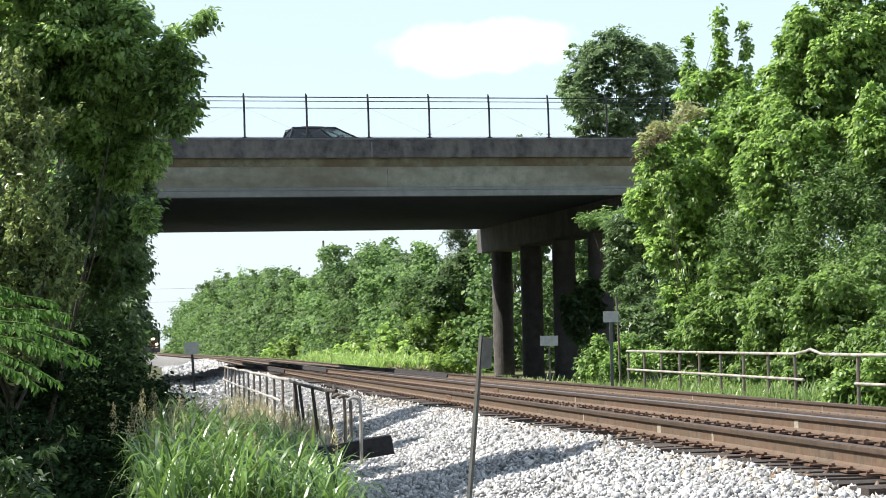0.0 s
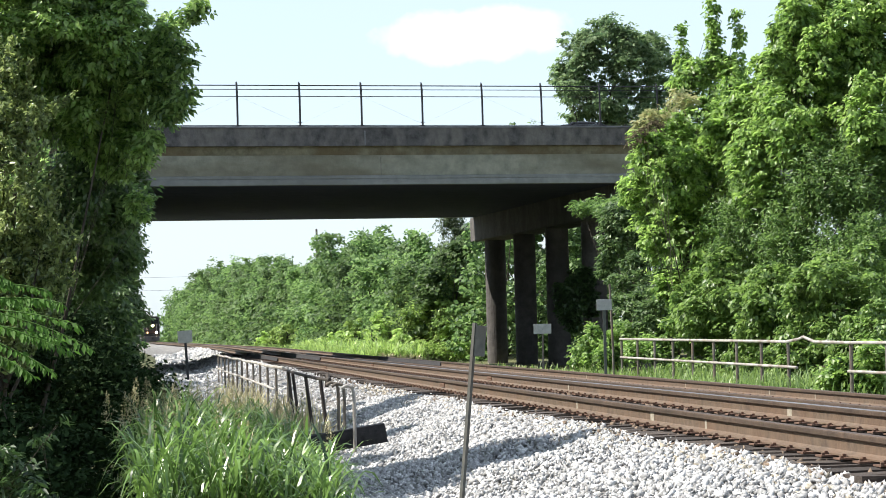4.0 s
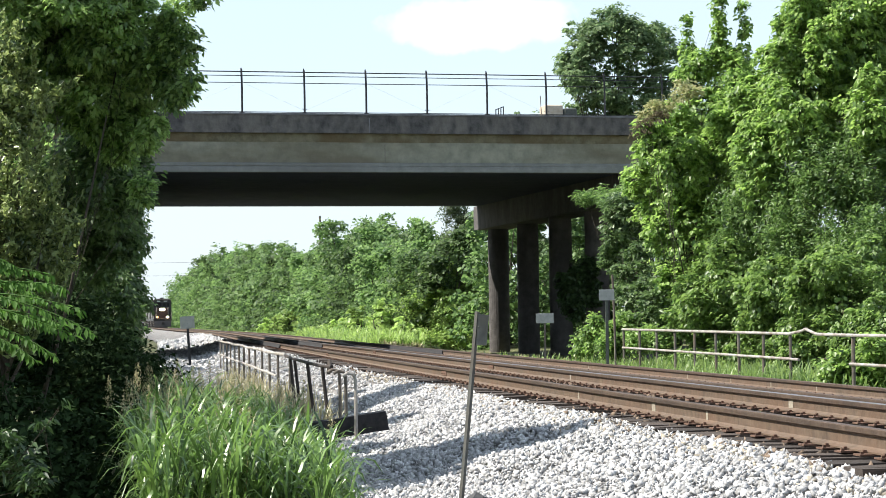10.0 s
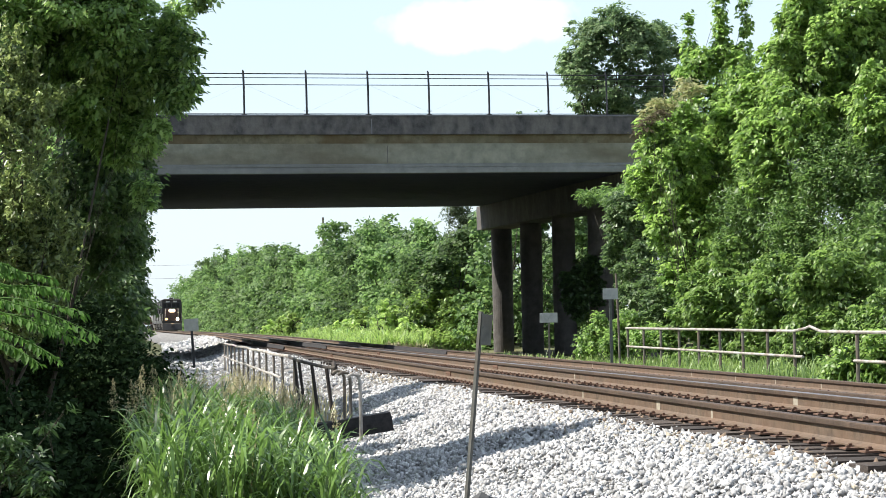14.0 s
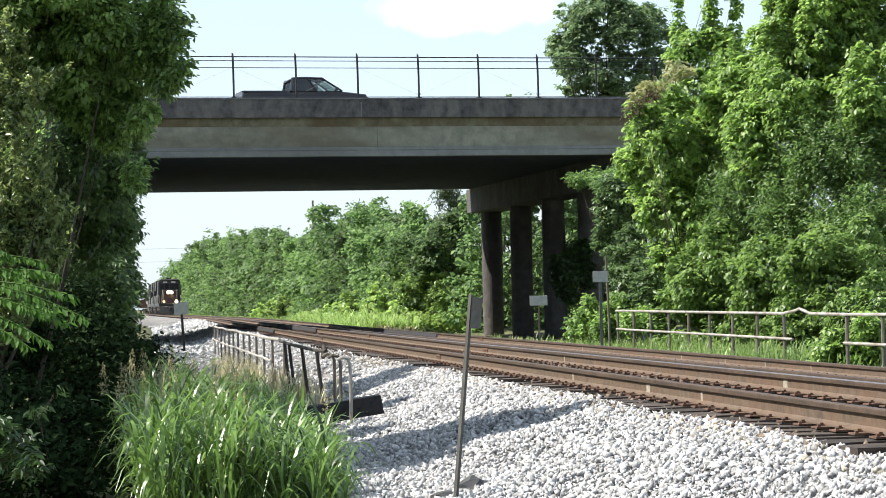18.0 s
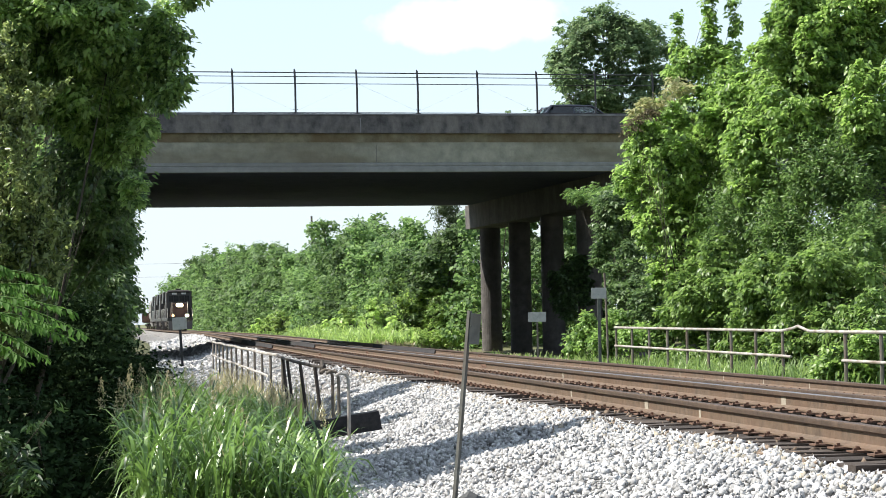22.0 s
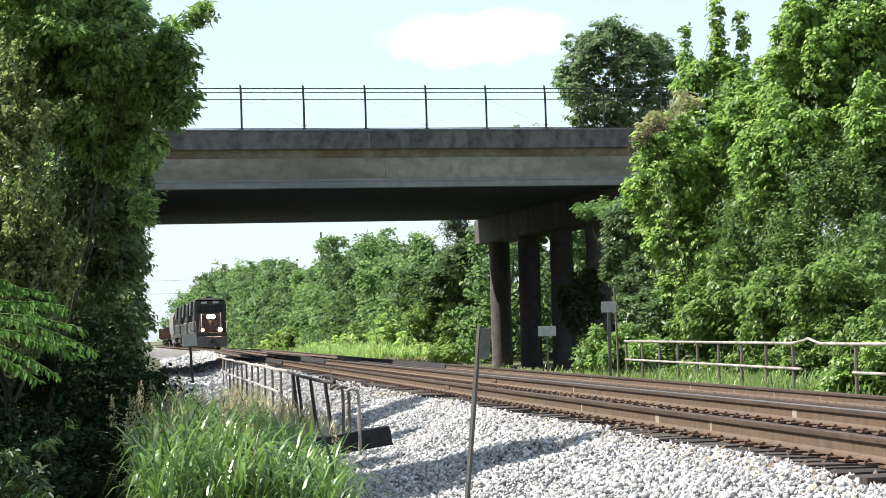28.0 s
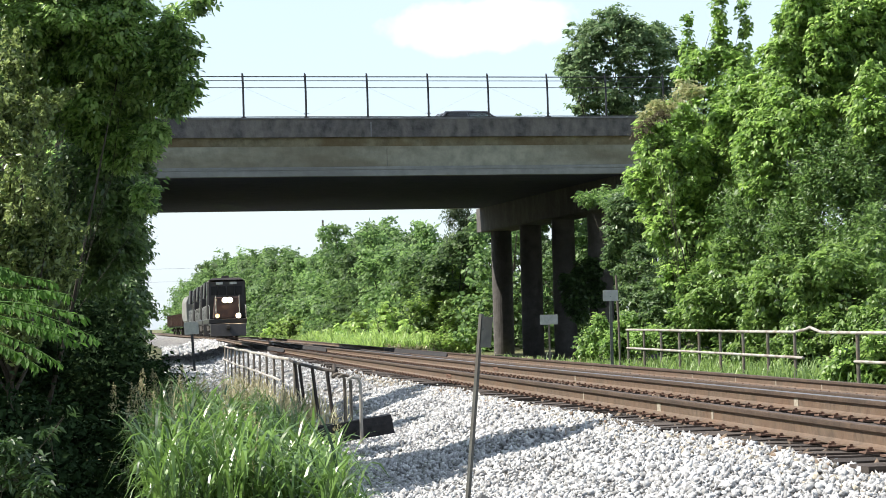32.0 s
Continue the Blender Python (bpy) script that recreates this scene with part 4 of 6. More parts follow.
FRONDS = [((-3.339, 17.4, 2.049), (-3.038, 17.3, 2.087), (-2.758, 17.2, 1.998)), ((-3.364, 17.5, 1.774), (-2.981, 17.4, 1.764), (-2.669, 17.2, 1.644)), ((-3.271, 17.0, 1.613), (-3.035, 17.0, 1.559), (-2.808, 16.8, 1.407)), ((-3.247, 16.9, 1.868), (-2.915, 16.8, 1.886), (-2.458, 16.6, 1.749)), ((-3.265, 17.0, 1.929), (-2.868, 17.0, 1.978), (-2.594, 16.8, 1.901)), ((-3.208, 16.7, 1.893), (-2.728, 16.6, 1.787), (-2.348, 16.4, 1.593)), ((-3.261, 17.0, 2.127), (-3.102, 17.0, 2.138), (-2.954, 17.0, 2.047)), ((-3.231, 16.8, 1.711), (-2.903, 16.7, 1.605), (-2.619, 16.5, 1.435)), ((-3.306, 17.2, 1.82), (-2.891, 17.1, 1.702), (-2.561, 17.0, 1.571)), ((-3.321, 17.3, 2.014), (-3.023, 17.2, 1.957), (-2.809, 17.1, 1.839))]

tree("elm_tree", "dark green broadleaf tree overhanging the line side", (-4.6, 26, 0), ELM, 70000, 0.074, L_NEAR, 11, clump=.18, trunk=.04, limb=.1, droop=1.0, narrow=.56, group="line-side trees", per=9, tuft=.12, shell=.3)
tree("elm_tree", "unseen dark green broadleaf tree set back from the line, added to shade plants", (-7.2, 29.5, 0), SHADE_LOBES, 84000, 0.13, L_NEAR, 15, clump=.2, trunk=.10, droop=.8, group="line-side trees", stem=True)
tree("elm_tree", "unseen dark green broadleaf tree, high limbs set to shade the ballast", (-6.8, 27.5, 0), CASTER_LOBES, 50000, 0.105, L_NEAR, 16, trunk=.07, limb=.3, droop=.9, narrow=.6, group="line-side trees", per=12, tuft=.16, shell=.5)
tree("cedar_tree", "dull green cedar with light feathery tips", (-4.4, 23.8, 0), CEDAR, 22000, 0.064, L_CEDAR, 12, trunk=.05, narrow=.5, up=.3, group="line-side trees", per=80, spray=(.32, .021, 1.3), shell=.07)
tree("elm_tree", "green broadleaf tree in a thick row by the line, leaves darkened for shade", (-6.7, 42, 0), ELM2, 76000, 0.085, L_THICKET, 13, clump=.2, trunk=.04, limb=.1, droop=1.0, narrow=.58, group="line-side trees", per=12, tuft=.16, shell=.32)
tree("shrub", "dark green undergrowth at the foot of the trees, shade painted into its leaves", (-5.4, 25, 0), SHRUBL, 36000, 0.075, L_SHADE, 14, clump=.16, trunk=.05, category="shrub")
tree("maple_tree", "sunlit bright green maple with upright leader shoots", (7.6, 79, -.3), MAPLE1, 70000, 0.166, L_RIGHT, 21, trunk=.07, droop=1.0, narrow=.66, group="sunlit trees", per=12, tuft=.23, shell=.17)
tree("maple_tree", "tall sunlit bright green maple", (11.0, 74, -.3), MAPLE2, 88000, 0.17, L_RIGHT, 22, trunk=.07, droop=1.0, narrow=.66, group="sunlit trees", per=12, tuft=.23, shell=.17)
tree("ailanthus_tree", "deep green tree with long feathery sprays of leaflets", (11.6, 72, -.3), HEAVEN, 44000, 0.15, L_SPRAY, 35, trunk=.06, droop=.9, narrow=.36, group="sunlit trees", per=22, spray=(.62, .085, .25), shell=.2, up=.8)
tree("maple_tree", "low spreading sunlit maple behind the pipe railing", (10.2, 71, -.3), MAPLE3, 58000, 0.155, L_LOW, 23, trunk=.07, droop=1.0, narrow=.66, group="sunlit trees", per=12, tuft=.22, shell=.18)
tree("shrub", "dark green shrubs in the shade beside the bridge piers", (6.4, 80, -.3), SHRUBR, 24000, 0.15, L_DARK, 24, tuft=.25, per=14, trunk=.035, category="shrub")
tree("sumac", "light green sumac spray reaching out under the bridge", (7.3, 86.5, -.3), SPRAY, 5200, 0.17, L_SPRAY, 31, tuft=.26, trunk=.03, narrow=.34, per=16, droop=.5)
tree("vine", "vine climbing the bridge columns, leaves darkened to look shaded", (6.6, 117, -.4), VINE, 5000, 0.2, L_SPRIG, 32, tuft=.3, stem=False, category="vine", narrow=.7, per=12)
tree("dead_branch", "brown withered leaves on a dead branch tip", (7.6, 75.6, 3.0), DEADTIP, 420, 0.11, L_DEAD, 34, tuft=.2, trunk=.02, category="branch", per=12)
tree("shrub", "bright green shrub grown through the broken railing", (9.0, 52.2, -.35), SHRUBF, 9000, 0.13, L_RIGHT, 28, tuft=.2, trunk=.03, category="shrub", narrow=.72, per=14)
tree("shrub", "bright green shrub at the foot of the bridge piers", (5.9, 77.5, -.3), PIERBUSH, 11000, 0.12, L_LOW, 30, tuft=.22, trunk=.02, category="shrub", narrow=.7, per=14)
tree("sapling", "small leafy green sapling, shade mixed into its leaf colour", (-3.9, 16.6, 0), SPRIG, 1000, 0.065, L_SPRIG, 29, tuft=.1, trunk=.012, category="sapling", narrow=.4, per=12, droop=.8)
tree("sumac", "tan-tinged green sumac with seed heads", (7.4, 75, -.3), SUMAC, 1100, 0.15, L_TAN, 25, trunk=.02, per=14, tuft=.25)
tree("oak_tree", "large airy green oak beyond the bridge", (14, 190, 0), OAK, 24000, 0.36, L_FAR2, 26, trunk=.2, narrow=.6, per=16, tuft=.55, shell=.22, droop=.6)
tree("shrub", "bright yellow-green scrub beyond the bridge piers", (-1.0, 157, -.4), PIERWEEDS, 30000, 0.23, L_WEED, 42, tuft=.40, stem=False, category="shrub", narrow=.6, per=12)
tree("cedar_tree", "dark green cedar beyond the bridge", (1.3, 164.5, -.4), CEDARFAR, 12000, 0.2, L_FARCEDAR, 27, clump=.3, trunk=.09, narrow=.4, per=30, spray=(.7, .12, .7))

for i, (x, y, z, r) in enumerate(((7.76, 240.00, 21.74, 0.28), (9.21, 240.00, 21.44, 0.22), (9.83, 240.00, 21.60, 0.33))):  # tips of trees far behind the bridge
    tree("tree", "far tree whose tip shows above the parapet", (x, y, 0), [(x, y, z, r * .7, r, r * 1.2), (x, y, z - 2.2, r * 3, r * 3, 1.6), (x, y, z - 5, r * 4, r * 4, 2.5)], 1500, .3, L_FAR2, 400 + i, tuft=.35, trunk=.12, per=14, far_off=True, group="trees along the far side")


def ailanthus():
    """Long arching fronds with hanging leaflets on both sides of a stalk."""
    thing = empty("ailanthus_sapling", Matrix.Translation((-4.2, 17, 0)))
    tagged(thing, "bright sunlit green sapling with long feathery fronds", "sapling")
    rs = np.random.RandomState(77)
    base = np.array((-4.2, 17, 0))
    bm = branch([Vector((0, 0, -.1)), Vector((.1, 0, 1.0)), Vector((.55, 0, 2.0))], .03, .012, bmesh.new(), 8)
    part("trunk", bm, M_BARK, thing)
    for fr in FRONDS:
        q = [np.array(v) - base for v in fr]
        def on(t):
            return (1 - t) ** 2 * q[0] + 2 * t * (1 - t) * q[1] + t * t * q[2]
        line = [Vector(on(t)) for t in np.linspace(0, 1, 7)]
        bm = tube(line, [.006, .0055, .005, .0045, .004, .003, .002], 5)
        frond = part("frond", bm, L_FROND, thing)
        cs, ax, nr = [], [], []
        n_pair = rs.randint(30, 40)
        big = rs.uniform(.85, 1.1)
        for t in np.linspace(.06, 1, n_pair):
            d = unit(on(min(1, t + .02)) - on(t - .02))
            side = unit(np.cross(d, (0, 0, 1)))
            for sg in (-1, 1):
                a = unit(rs.uniform(.2, .55) * d + sg * side * rs.uniform(.3, .8) + np.array([0, 0, -rs.uniform(.3, 1.4)]) + rs.normal(size=3) * .22)
                cs.append(on(t) + a * .04)
                ax.append(a)
                nr.append(unit(np.cross(a, d) * sg + rs.normal(size=3) * .4))
        cs, ax, nr = np.array(cs), np.array(ax), np.array(nr)
        nr = unit(nr - ax * np.sum(ax * nr, 1, keepdims=True))
        sd = np.cross(nr, ax)
        s = (.080 * big * rs.uniform(.5, 1.15, len(cs)))[:, None]
        v = np.stack([cs - ax * s * .5, cs + sd * s * .23 + nr * s * .06, cs + ax * s * .55 - nr * s * .1, cs - sd * s * .23 + nr * s * .06], 1)
        tr = np.array([(0, 1, 2), (0, 2, 3)])[None] + 4 * np.arange(len(cs))[:, None, None]
        part("leaflet", tri_mesh("leaflet", v.reshape(-1, 3), tr.reshape(-1, 3), L_FROND), L_FROND, frond)["kind"] = "stuff"


ailanthus()


def bushy(name, label, p, tall, wide, count, size, mat, seed, group, clump, rng):
    """A bushy tree, leafy to the ground."""
    lobes = []
    for j in range(13):
        u = j / 12
        r = wide * math.sqrt(1 - (.86 * u) ** 2) * rng.uniform(.40, .66)
        side = wide * (1 - .5 * u) * .62
        lobes.append((p.x + rng.uniform(-side, side), p.y + rng.uniform(-side, side), p.z + tall * (.06 + .82 * u + rng.uniform(-.03, .03)), r * .8, r * .9, tall * rng.uniform(.08, .12)))
    tree(name, label, p, lobes, count, size, mat, seed, clump=clump, trunk=.16, narrow=.8, group=group, per=13, far_off=True, tuft=clump * 1.3, shell=.2)


def far_row():
    """The trees that follow the line on its far side, beyond the bridge piers, and on its near side."""
    rng = random.Random(5)
    a, i = 157.0, 0
    while a < 640:
        tall = float(np.interp(a, (155, 180, 205, 230, 255, 280, 305, 355, 405, 480, 530, 580, 640), (8.4, 8.9, 10.4, 10.9, 10.7, 10.0, 11.3, 13.0, 14.8, 16.6, 16.9, 15.6, 12.8))) + rng.uniform(-1.9, .7)
        wide = 2.7 + a / 150
        p = at(a, 11.0 + wide * 0.5 + rng.uniform(-.8, 2.4), -0.4)
        bushy("tree", "bright green bushy tree in the row along the line", p, tall, wide, 8000 if a < 260 else 4200 if a < 400 else 2400, (0.17 if a < 260 else .22) + a / 1500, L_FAR, 100 + i, "trees along the far side", .32 + a / 1000, rng)
        a += wide * 0.95
        i += 1
    for a, o in ((150, 17), (153, 21), (149, 25.5), (155, 30), (150, 35), (166, 19), (170, 26), (166, 33), (150, 40)):
        p = at(a, o, -0.4)
        bushy("tree", "bright green bushy tree behind the bridge piers", p, 10.4 + rng.uniform(-1, 1), 3.8, 3800, .34, L_FAR, 160 + int(o), "trees along the far side", .45, rng)
    for x, y in ((9.4, 172), (12.6, 174), (6.3, 176), (15.5, 173), (7.7, 168), (4.9, 171)):
        bushy("tree", "tall bright green tree behind the bridge piers", Vector((x, y, -.4)), 14.0, 4.2, 5200, .36, L_FAR, 180 + int(x), "trees along the far side", .45, rng)
    for i in range(26):  # bright scrub at the foot of the row
        a = 153 + i * 5.0 + rng.uniform(-2, 2)
        bushy("scrub_bush", "low bright yellow-green scrub bush by the line", at(a, 10.2 + rng.uniform(-.7, 1.6), -.4), rng.uniform(1.6, 3.4), rng.uniform(1.3, 2.2), 1100, .17 + a / 1500, L_WEED, 300 + i, "scrub along the far side", .22, rng)
    a = 58.0
    while a < 330:
        p = at(a, -7.4 - rng.uniform(0, 1.5), 0)
        bushy("tree", "dark green bushy tree close beside the line", p, 8.0, 2.4, 1500, 0.2 + a / 1300, L_NEAR, 200 + int(a), "trees along the near side", .35, rng)
        a += 4.5 + a / 60


far_row()


def blades(name, label, a_range, o_range, count, height, mat, seed, wide=0.012, lean=0.35, keep=None, z_of=ground_height, category="grass"):
    """Tall bent blades, each of three pieces, in tufts."""
    rs = np.random.RandomState(seed)
    k = max(4, count // 14)
    ta, to = rs.uniform(*a_range, k), rs.uniform(*o_range, k)
    own = rs.randint(0, k, count)
    a, o = ta[own] + rs.normal(size=count) * .10, to[own] + rs.normal(size=count) * .10
    c = np.array([at(p, q, z_of(q)) for p, q in zip(a, o)])
    h = height * rs.uniform(.55, 1.15, count) * rs.uniform(.8, 1.15, k)[own]
    th = rs.uniform(0, math.tau, count)
    d = np.stack([np.cos(th), np.sin(th), np.zeros(count)], 1)
    sd = np.stack([-np.sin(th), np.cos(th), np.zeros(count)], 1)
    if keep is not None:
        ok = keep(c)
        c, h, d, sd, count = c[ok], h[ok], d[ok], sd[ok], int(ok.sum())
    ln = lean * rs.uniform(.25, 1.7, count)[:, None]
    hh = h[:, None]
    upv = np.array([0, 0, 1.0])
    w = (wide * rs.uniform(.6, 1.4, count))[:, None]
    v = []
    for q, k in ((0, .5), (.3, 1.0), (.55, 1.0), (.75, .85), (.9, .55)):
        m = c + upv * hh * (q - .42 * ln * q ** 3.2) + d * hh * ln * q ** 2 * .75
        v += [m - sd * w * k, m + sd * w * k]
    v.append(c + upv * hh * (1 - .42 * ln * 1.15) + d * hh * ln * .82)
    v = np.stack(v, 1)
    t = np.array([(0, 1, 3), (0, 3, 2), (2, 3, 5), (2, 5, 4), (4, 5, 7), (4, 7, 6), (6, 7, 9), (6, 9, 8), (8, 9, 10)])[None] + 11 * np.arange(count)[:, None, None]
    ob = new(name, tri_mesh(name, v.reshape(-1, 3), t.reshape(-1, 3), mat))
    tagged(ob, label, category, kind="stuff")
    return ob


def reeds(name, label, a_range, o_range, count, height, mat, seed, wide=0.013, z_of=ground_height):
    """Upright culms with broad leaves that rise and bend over."""
    rs = np.random.RandomState(seed)
    a, o = rs.uniform(*a_range, count), rs.uniform(*o_range, count)
    foot = np.array([at(p, q, z_of(q)) for p, q in zip(a, o)])
    tall = height * rs.uniform(.6, 1.0, count)
    tip = foot + np.stack([rs.normal(size=count) * .07, rs.normal(size=count) * .07, tall], 1)
    per = 7
    own = np.repeat(np.arange(count), per)
    n = len(own)
    f = rs.uniform(.03, .95, n)
    base = foot[own] + (tip - foot)[own] * f[:, None]
    th = rs.uniform(0, math.tau, n)
    d = np.stack([np.cos(th), np.sin(th), np.zeros(n)], 1)
    sd = np.stack([-np.sin(th), np.cos(th), rs.uniform(-.35, .35, n)], 1)
    ln = (rs.uniform(.32, .62, n) * rs.uniform(.8, 1.1, count)[own])[:, None]
    rise, fall = rs.uniform(1.0, 1.6, n)[:, None], rs.uniform(.3, 1.35, n)[:, None]
    w = (wide * rs.uniform(.6, 1.25, n))[:, None]
    upv = np.array([0, 0, 1.0])
    v = []
    for q, k in ((0, .45), (.2, .9), (.42, 1.0), (.62, .9), (.82, .6)):
        m = base + d * ln * (q * .18 + q * q * .5) + upv * ln * (rise * q - fall * q ** 3.2)
        v += [m - sd * w * k, m + sd * w * k]
    v.append(base + d * ln * .68 + upv * ln * (rise - fall))
    v = np.stack(v, 1).reshape(-1, 3)
    t = (np.array([(0, 1, 3), (0, 3, 2), (2, 3, 5), (2, 5, 4), (4, 5, 7), (4, 7, 6), (6, 7, 9), (6, 9, 8), (8, 9, 10)])[None] + 11 * np.arange(n)[:, None, None]).reshape(-1, 3)
    c = np.array([.005, 0, 0])
    e = np.array([0, .005, 0])
    sv = np.stack([foot - c, foot + c, tip, foot - e, foot + e], 1).reshape(-1, 3)
    st = (np.array([(0, 1, 2), (3, 4, 2)])[None] + 5 * np.arange(count)[:, None, None]).reshape(-1, 3) + len(v)
    tagged(new(name, tri_mesh(name, np.concatenate([v, sv]), np.concatenate([t, st]), mat)), label, "grass", kind="stuff")


reeds("tall_grass", "tall arching green reed-like grass beside the ballast", (18.8, 27), (-5.3, -3.74), 1150, 0.72, L_GRASS, 31)
reeds("tall_grass", "tall green grass at the foot of the handrail", (27, 40), (-5.1, -3.4), 700, 0.58, L_GRASS, 32)
blades("dry_grass", "pale dry grass stalks in the green grass", (18.8, 38), (-5.3, -3.8), 160, 1.1, L_DRY, 33, wide=.005, lean=.35)
blades("weeds", "thin pale weeds growing through the handrail", (34, 62), (-3.4, -2.5), 1000, 0.85, L_DRY, 36, wide=.008, lean=.4)
blades("verge_grass", "sunlit bright green grass verge along the far line", (40, 150), (7.6, 11.0), 9000, 0.6, L_LOWGRASS, 34, wide=.022, lean=.6)
blades("verge_grass", "sunlit bright green grass verge along the far line", (150, 480), (7.2, 11.4), 9000, 0.85, L_LOWGRASS, 35, wide=.05, lean=.6)

blades("verge_grass", "sunlit pale green grass and weeds round the far handrail", (50, 74), (9.2, 11.4), 5000, 0.9, L_LOWGRASS, 38, wide=.016, lean=.5)
blades("verge_grass", "sunlit pale green grass round the sign posts", (56, 84), (8.0, 10.4), 6000, 0.8, L_LOWGRASS, 40, wide=.014, lean=.7)
blades("weeds", "bright yellow-green weeds beyond the bridge", (143, 215), (7.8, 11.2), 11000, 1.6, L_WEED, 43, wide=.034, lean=.7)
blades("weeds", "tall light weeds along the foot of the tree row", (150, 300), (9.0, 12.0), 4000, 1.15, L_WEED, 39, wide=.04, lean=.7)
blades("dry_brush", "pale brown dry grass on the verge beyond the piers", (132, 160), (8.0, 10.8), 2200, 0.8, L_DRY, 44, wide=.02, lean=.6)
blades("dry_brush", "brown dry brush on the verge by the piers", (74, 96), (8.0, 10.2), 2200, 0.6, L_DRY, 37, wide=.015, lean=.6)


def seed_stalks():
    """Tall grass stalks with loose tan seed heads."""
    rs = np.random.RandomState(41)
    for i in range(48):
        a, o = rs.uniform(21, 25.5 if i < 20 else 36), rs.uniform(-5.5, -4.7) if i < 20 else rs.uniform(-4.7, -3.6)
        h = rs.uniform(.92, 1.24)
        foot = at(a, o, ground_height(o))
        thing = empty("seed_stalk", Matrix.Translation(foot))
        tagged(thing, "tall grass stalk with a tan seed head", "grass stalk", group="seed stalks")
        lean = rs.uniform(-.12, .16)
        top = Vector((lean, rs.uniform(-.1, .1), h))
        part("stalk", tube([(0, 0, -.05), Vector((top.x * .3, top.y * .3, h * .55)), top], [.005, .004, .002], 5), L_GRASS, thing)
        n = 130
        t = rs.uniform(0, 1, n)
        r = (.075 * (1 - t) ** .8 + .006) * rs.uniform(.15, 1, n)
        th = rs.uniform(0, math.tau, n)
        c = np.array(top)[None] * 1.0 + np.stack([r * np.cos(th), r * np.sin(th), (t - .75) * .30], 1)
        part("seed_head", leaves("seed_head", c, .024, L_DRY, rs, .3, 1.2, .35), L_DRY, thing)["kind"] = "stuff"


seed_stalks()


# ---- line-side things ----
def left_fence():
    """The old handrail on the near side; its near end has lost its rails."""
    fence = empty("pipe_handrail", Matrix.Translation(at(60, -2.55, 0)))
    tagged(fence, "pale weathered steel pipe handrail, partly broken, beside the ballast", "handrail", group="pipe handrails")
    rng = random.Random(9)
    def seg(name, pts, r, mat, label=""):
        ob = part(name, tube([Vector(p) - fence.matrix_world.translation for p in pts], r, 8), mat, fence, label)
        return ob
    a_list = [79.9 - 2.95 * i for i in range(12)]
    for o in (-2.62,):
        seg("top_rail", [at(a, o, 1.03 + rng.uniform(-.015, .015)) for a in a_list + [44.6]], .030, M_PIPE, "white-grey weathered pipe")
        seg("mid_rail", [at(a, o, .60 + rng.uniform(-.015, .015)) for a in a_list], .026, M_PIPE, "white-grey weathered pipe")
    for i, a in enumerate(a_list):
        seg("post", [at(a, -2.58, -.15), at(a + rng.uniform(-.05, .05), -2.58, 1.02)], .026, M_PIPE if i < 2 else M_PIPE_DULL)
    # the near stretch: a dark top rail sags over leaning posts, three of them bent over at the top
    seg("dark_rail", [at(44.5, -2.62, 1.02), at(42, -2.64, 1.0), at(38.5, -2.64, .99), at(36, -2.63, .985), at(34.6, -2.6, 1.0)], .026, M_DARKPIPE, "dark stretch of the top rail")
    seg("rail_end", [at(35.15, -2.6, .90), at(35.0, -2.6, 1.06), at(34.85, -2.6, .93)], .03, M_DARKPIPE, "torn dark rail fitting")
    for a, lean, drop, mat in ((44.4, 0, 0, M_PIPE_DULL), (42.7, -.10, 0, M_DARKPIPE), (41.3, -.12, .01, M_DARKPIPE), (38.2, -.13, .01, M_DARKPIPE), (35.4, -.12, .02, M_DARKPIPE)):
        seg("leaning_post", [at(a, -2.55, -.15), at(a, -2.55 + lean, 1.0 - drop)], .026, mat, "leaning steel post")
    for a, mat in ((33.3, M_PIPE_DULL), (32.4, M_PIPE_DULL), (31.0, M_PIPE)):
        seg("bent_post", [at(a, -2.6, -.2), at(a, -2.6, .90), at(a, -2.63, .97), at(a, -2.70, .985), at(a, -2.76, .95)], .022, mat, "pale pipe bent over at its top")


left_fence()


def right_fence():
    fence = empty("pipe_handrail", Matrix.Translation(at(60, 9.5, -.3)))
    tagged(fence, "rusty white pipe handrail with two rails along the far line", "handrail", group="pipe handrails")
    def seg(name, pts, r, mat, label=""):
        return part(name, tube([Vector(p) - fence.matrix_world.translation for p in pts], r, 8), mat, fence, label)
    O = 9.35
    a_list = [72.9 - 2.36 * i for i in range(9)]
    for i, a in enumerate(a_list):
        seg("post", [at(a, O, -.4), at(a, O, 1.24 - .006 * i)], .036, M_PIPE_DULL, "rust-stained post")
    seg("top_rail", [at(a, O - .04, 1.25 - .006 * i) for i, a in enumerate(a_list)], .034, M_PIPE)
    seg("mid_rail", [at(a, O - .04, .70 - .008 * i) for i, a in enumerate(a_list)] + [at(53.2, O - .04, .63)], .032, M_PIPE)
    seg("bent_rail", [at(54.0, O - .04, 1.20), at(53.0, O - .04, 1.26), at(52.6, O - .04, 1.31), at(51.7, O - .04, 1.20), at(49.0, O - .04, 1.19), at(44.0, O - .04, 1.2)], .034, M_PIPE, "top rail bent upwards")
    for a in (49.2, 46.8, 44.4):
        seg("post", [at(a, O, -.4), at(a, O, 1.18)], .04, M_PIPE_DULL, "rust-stained post")
    seg("mid_rail", [at(49.3, O - .04, .60), at(44.0, O - .04, .6)], .032, M_PIPE)


right_fence()


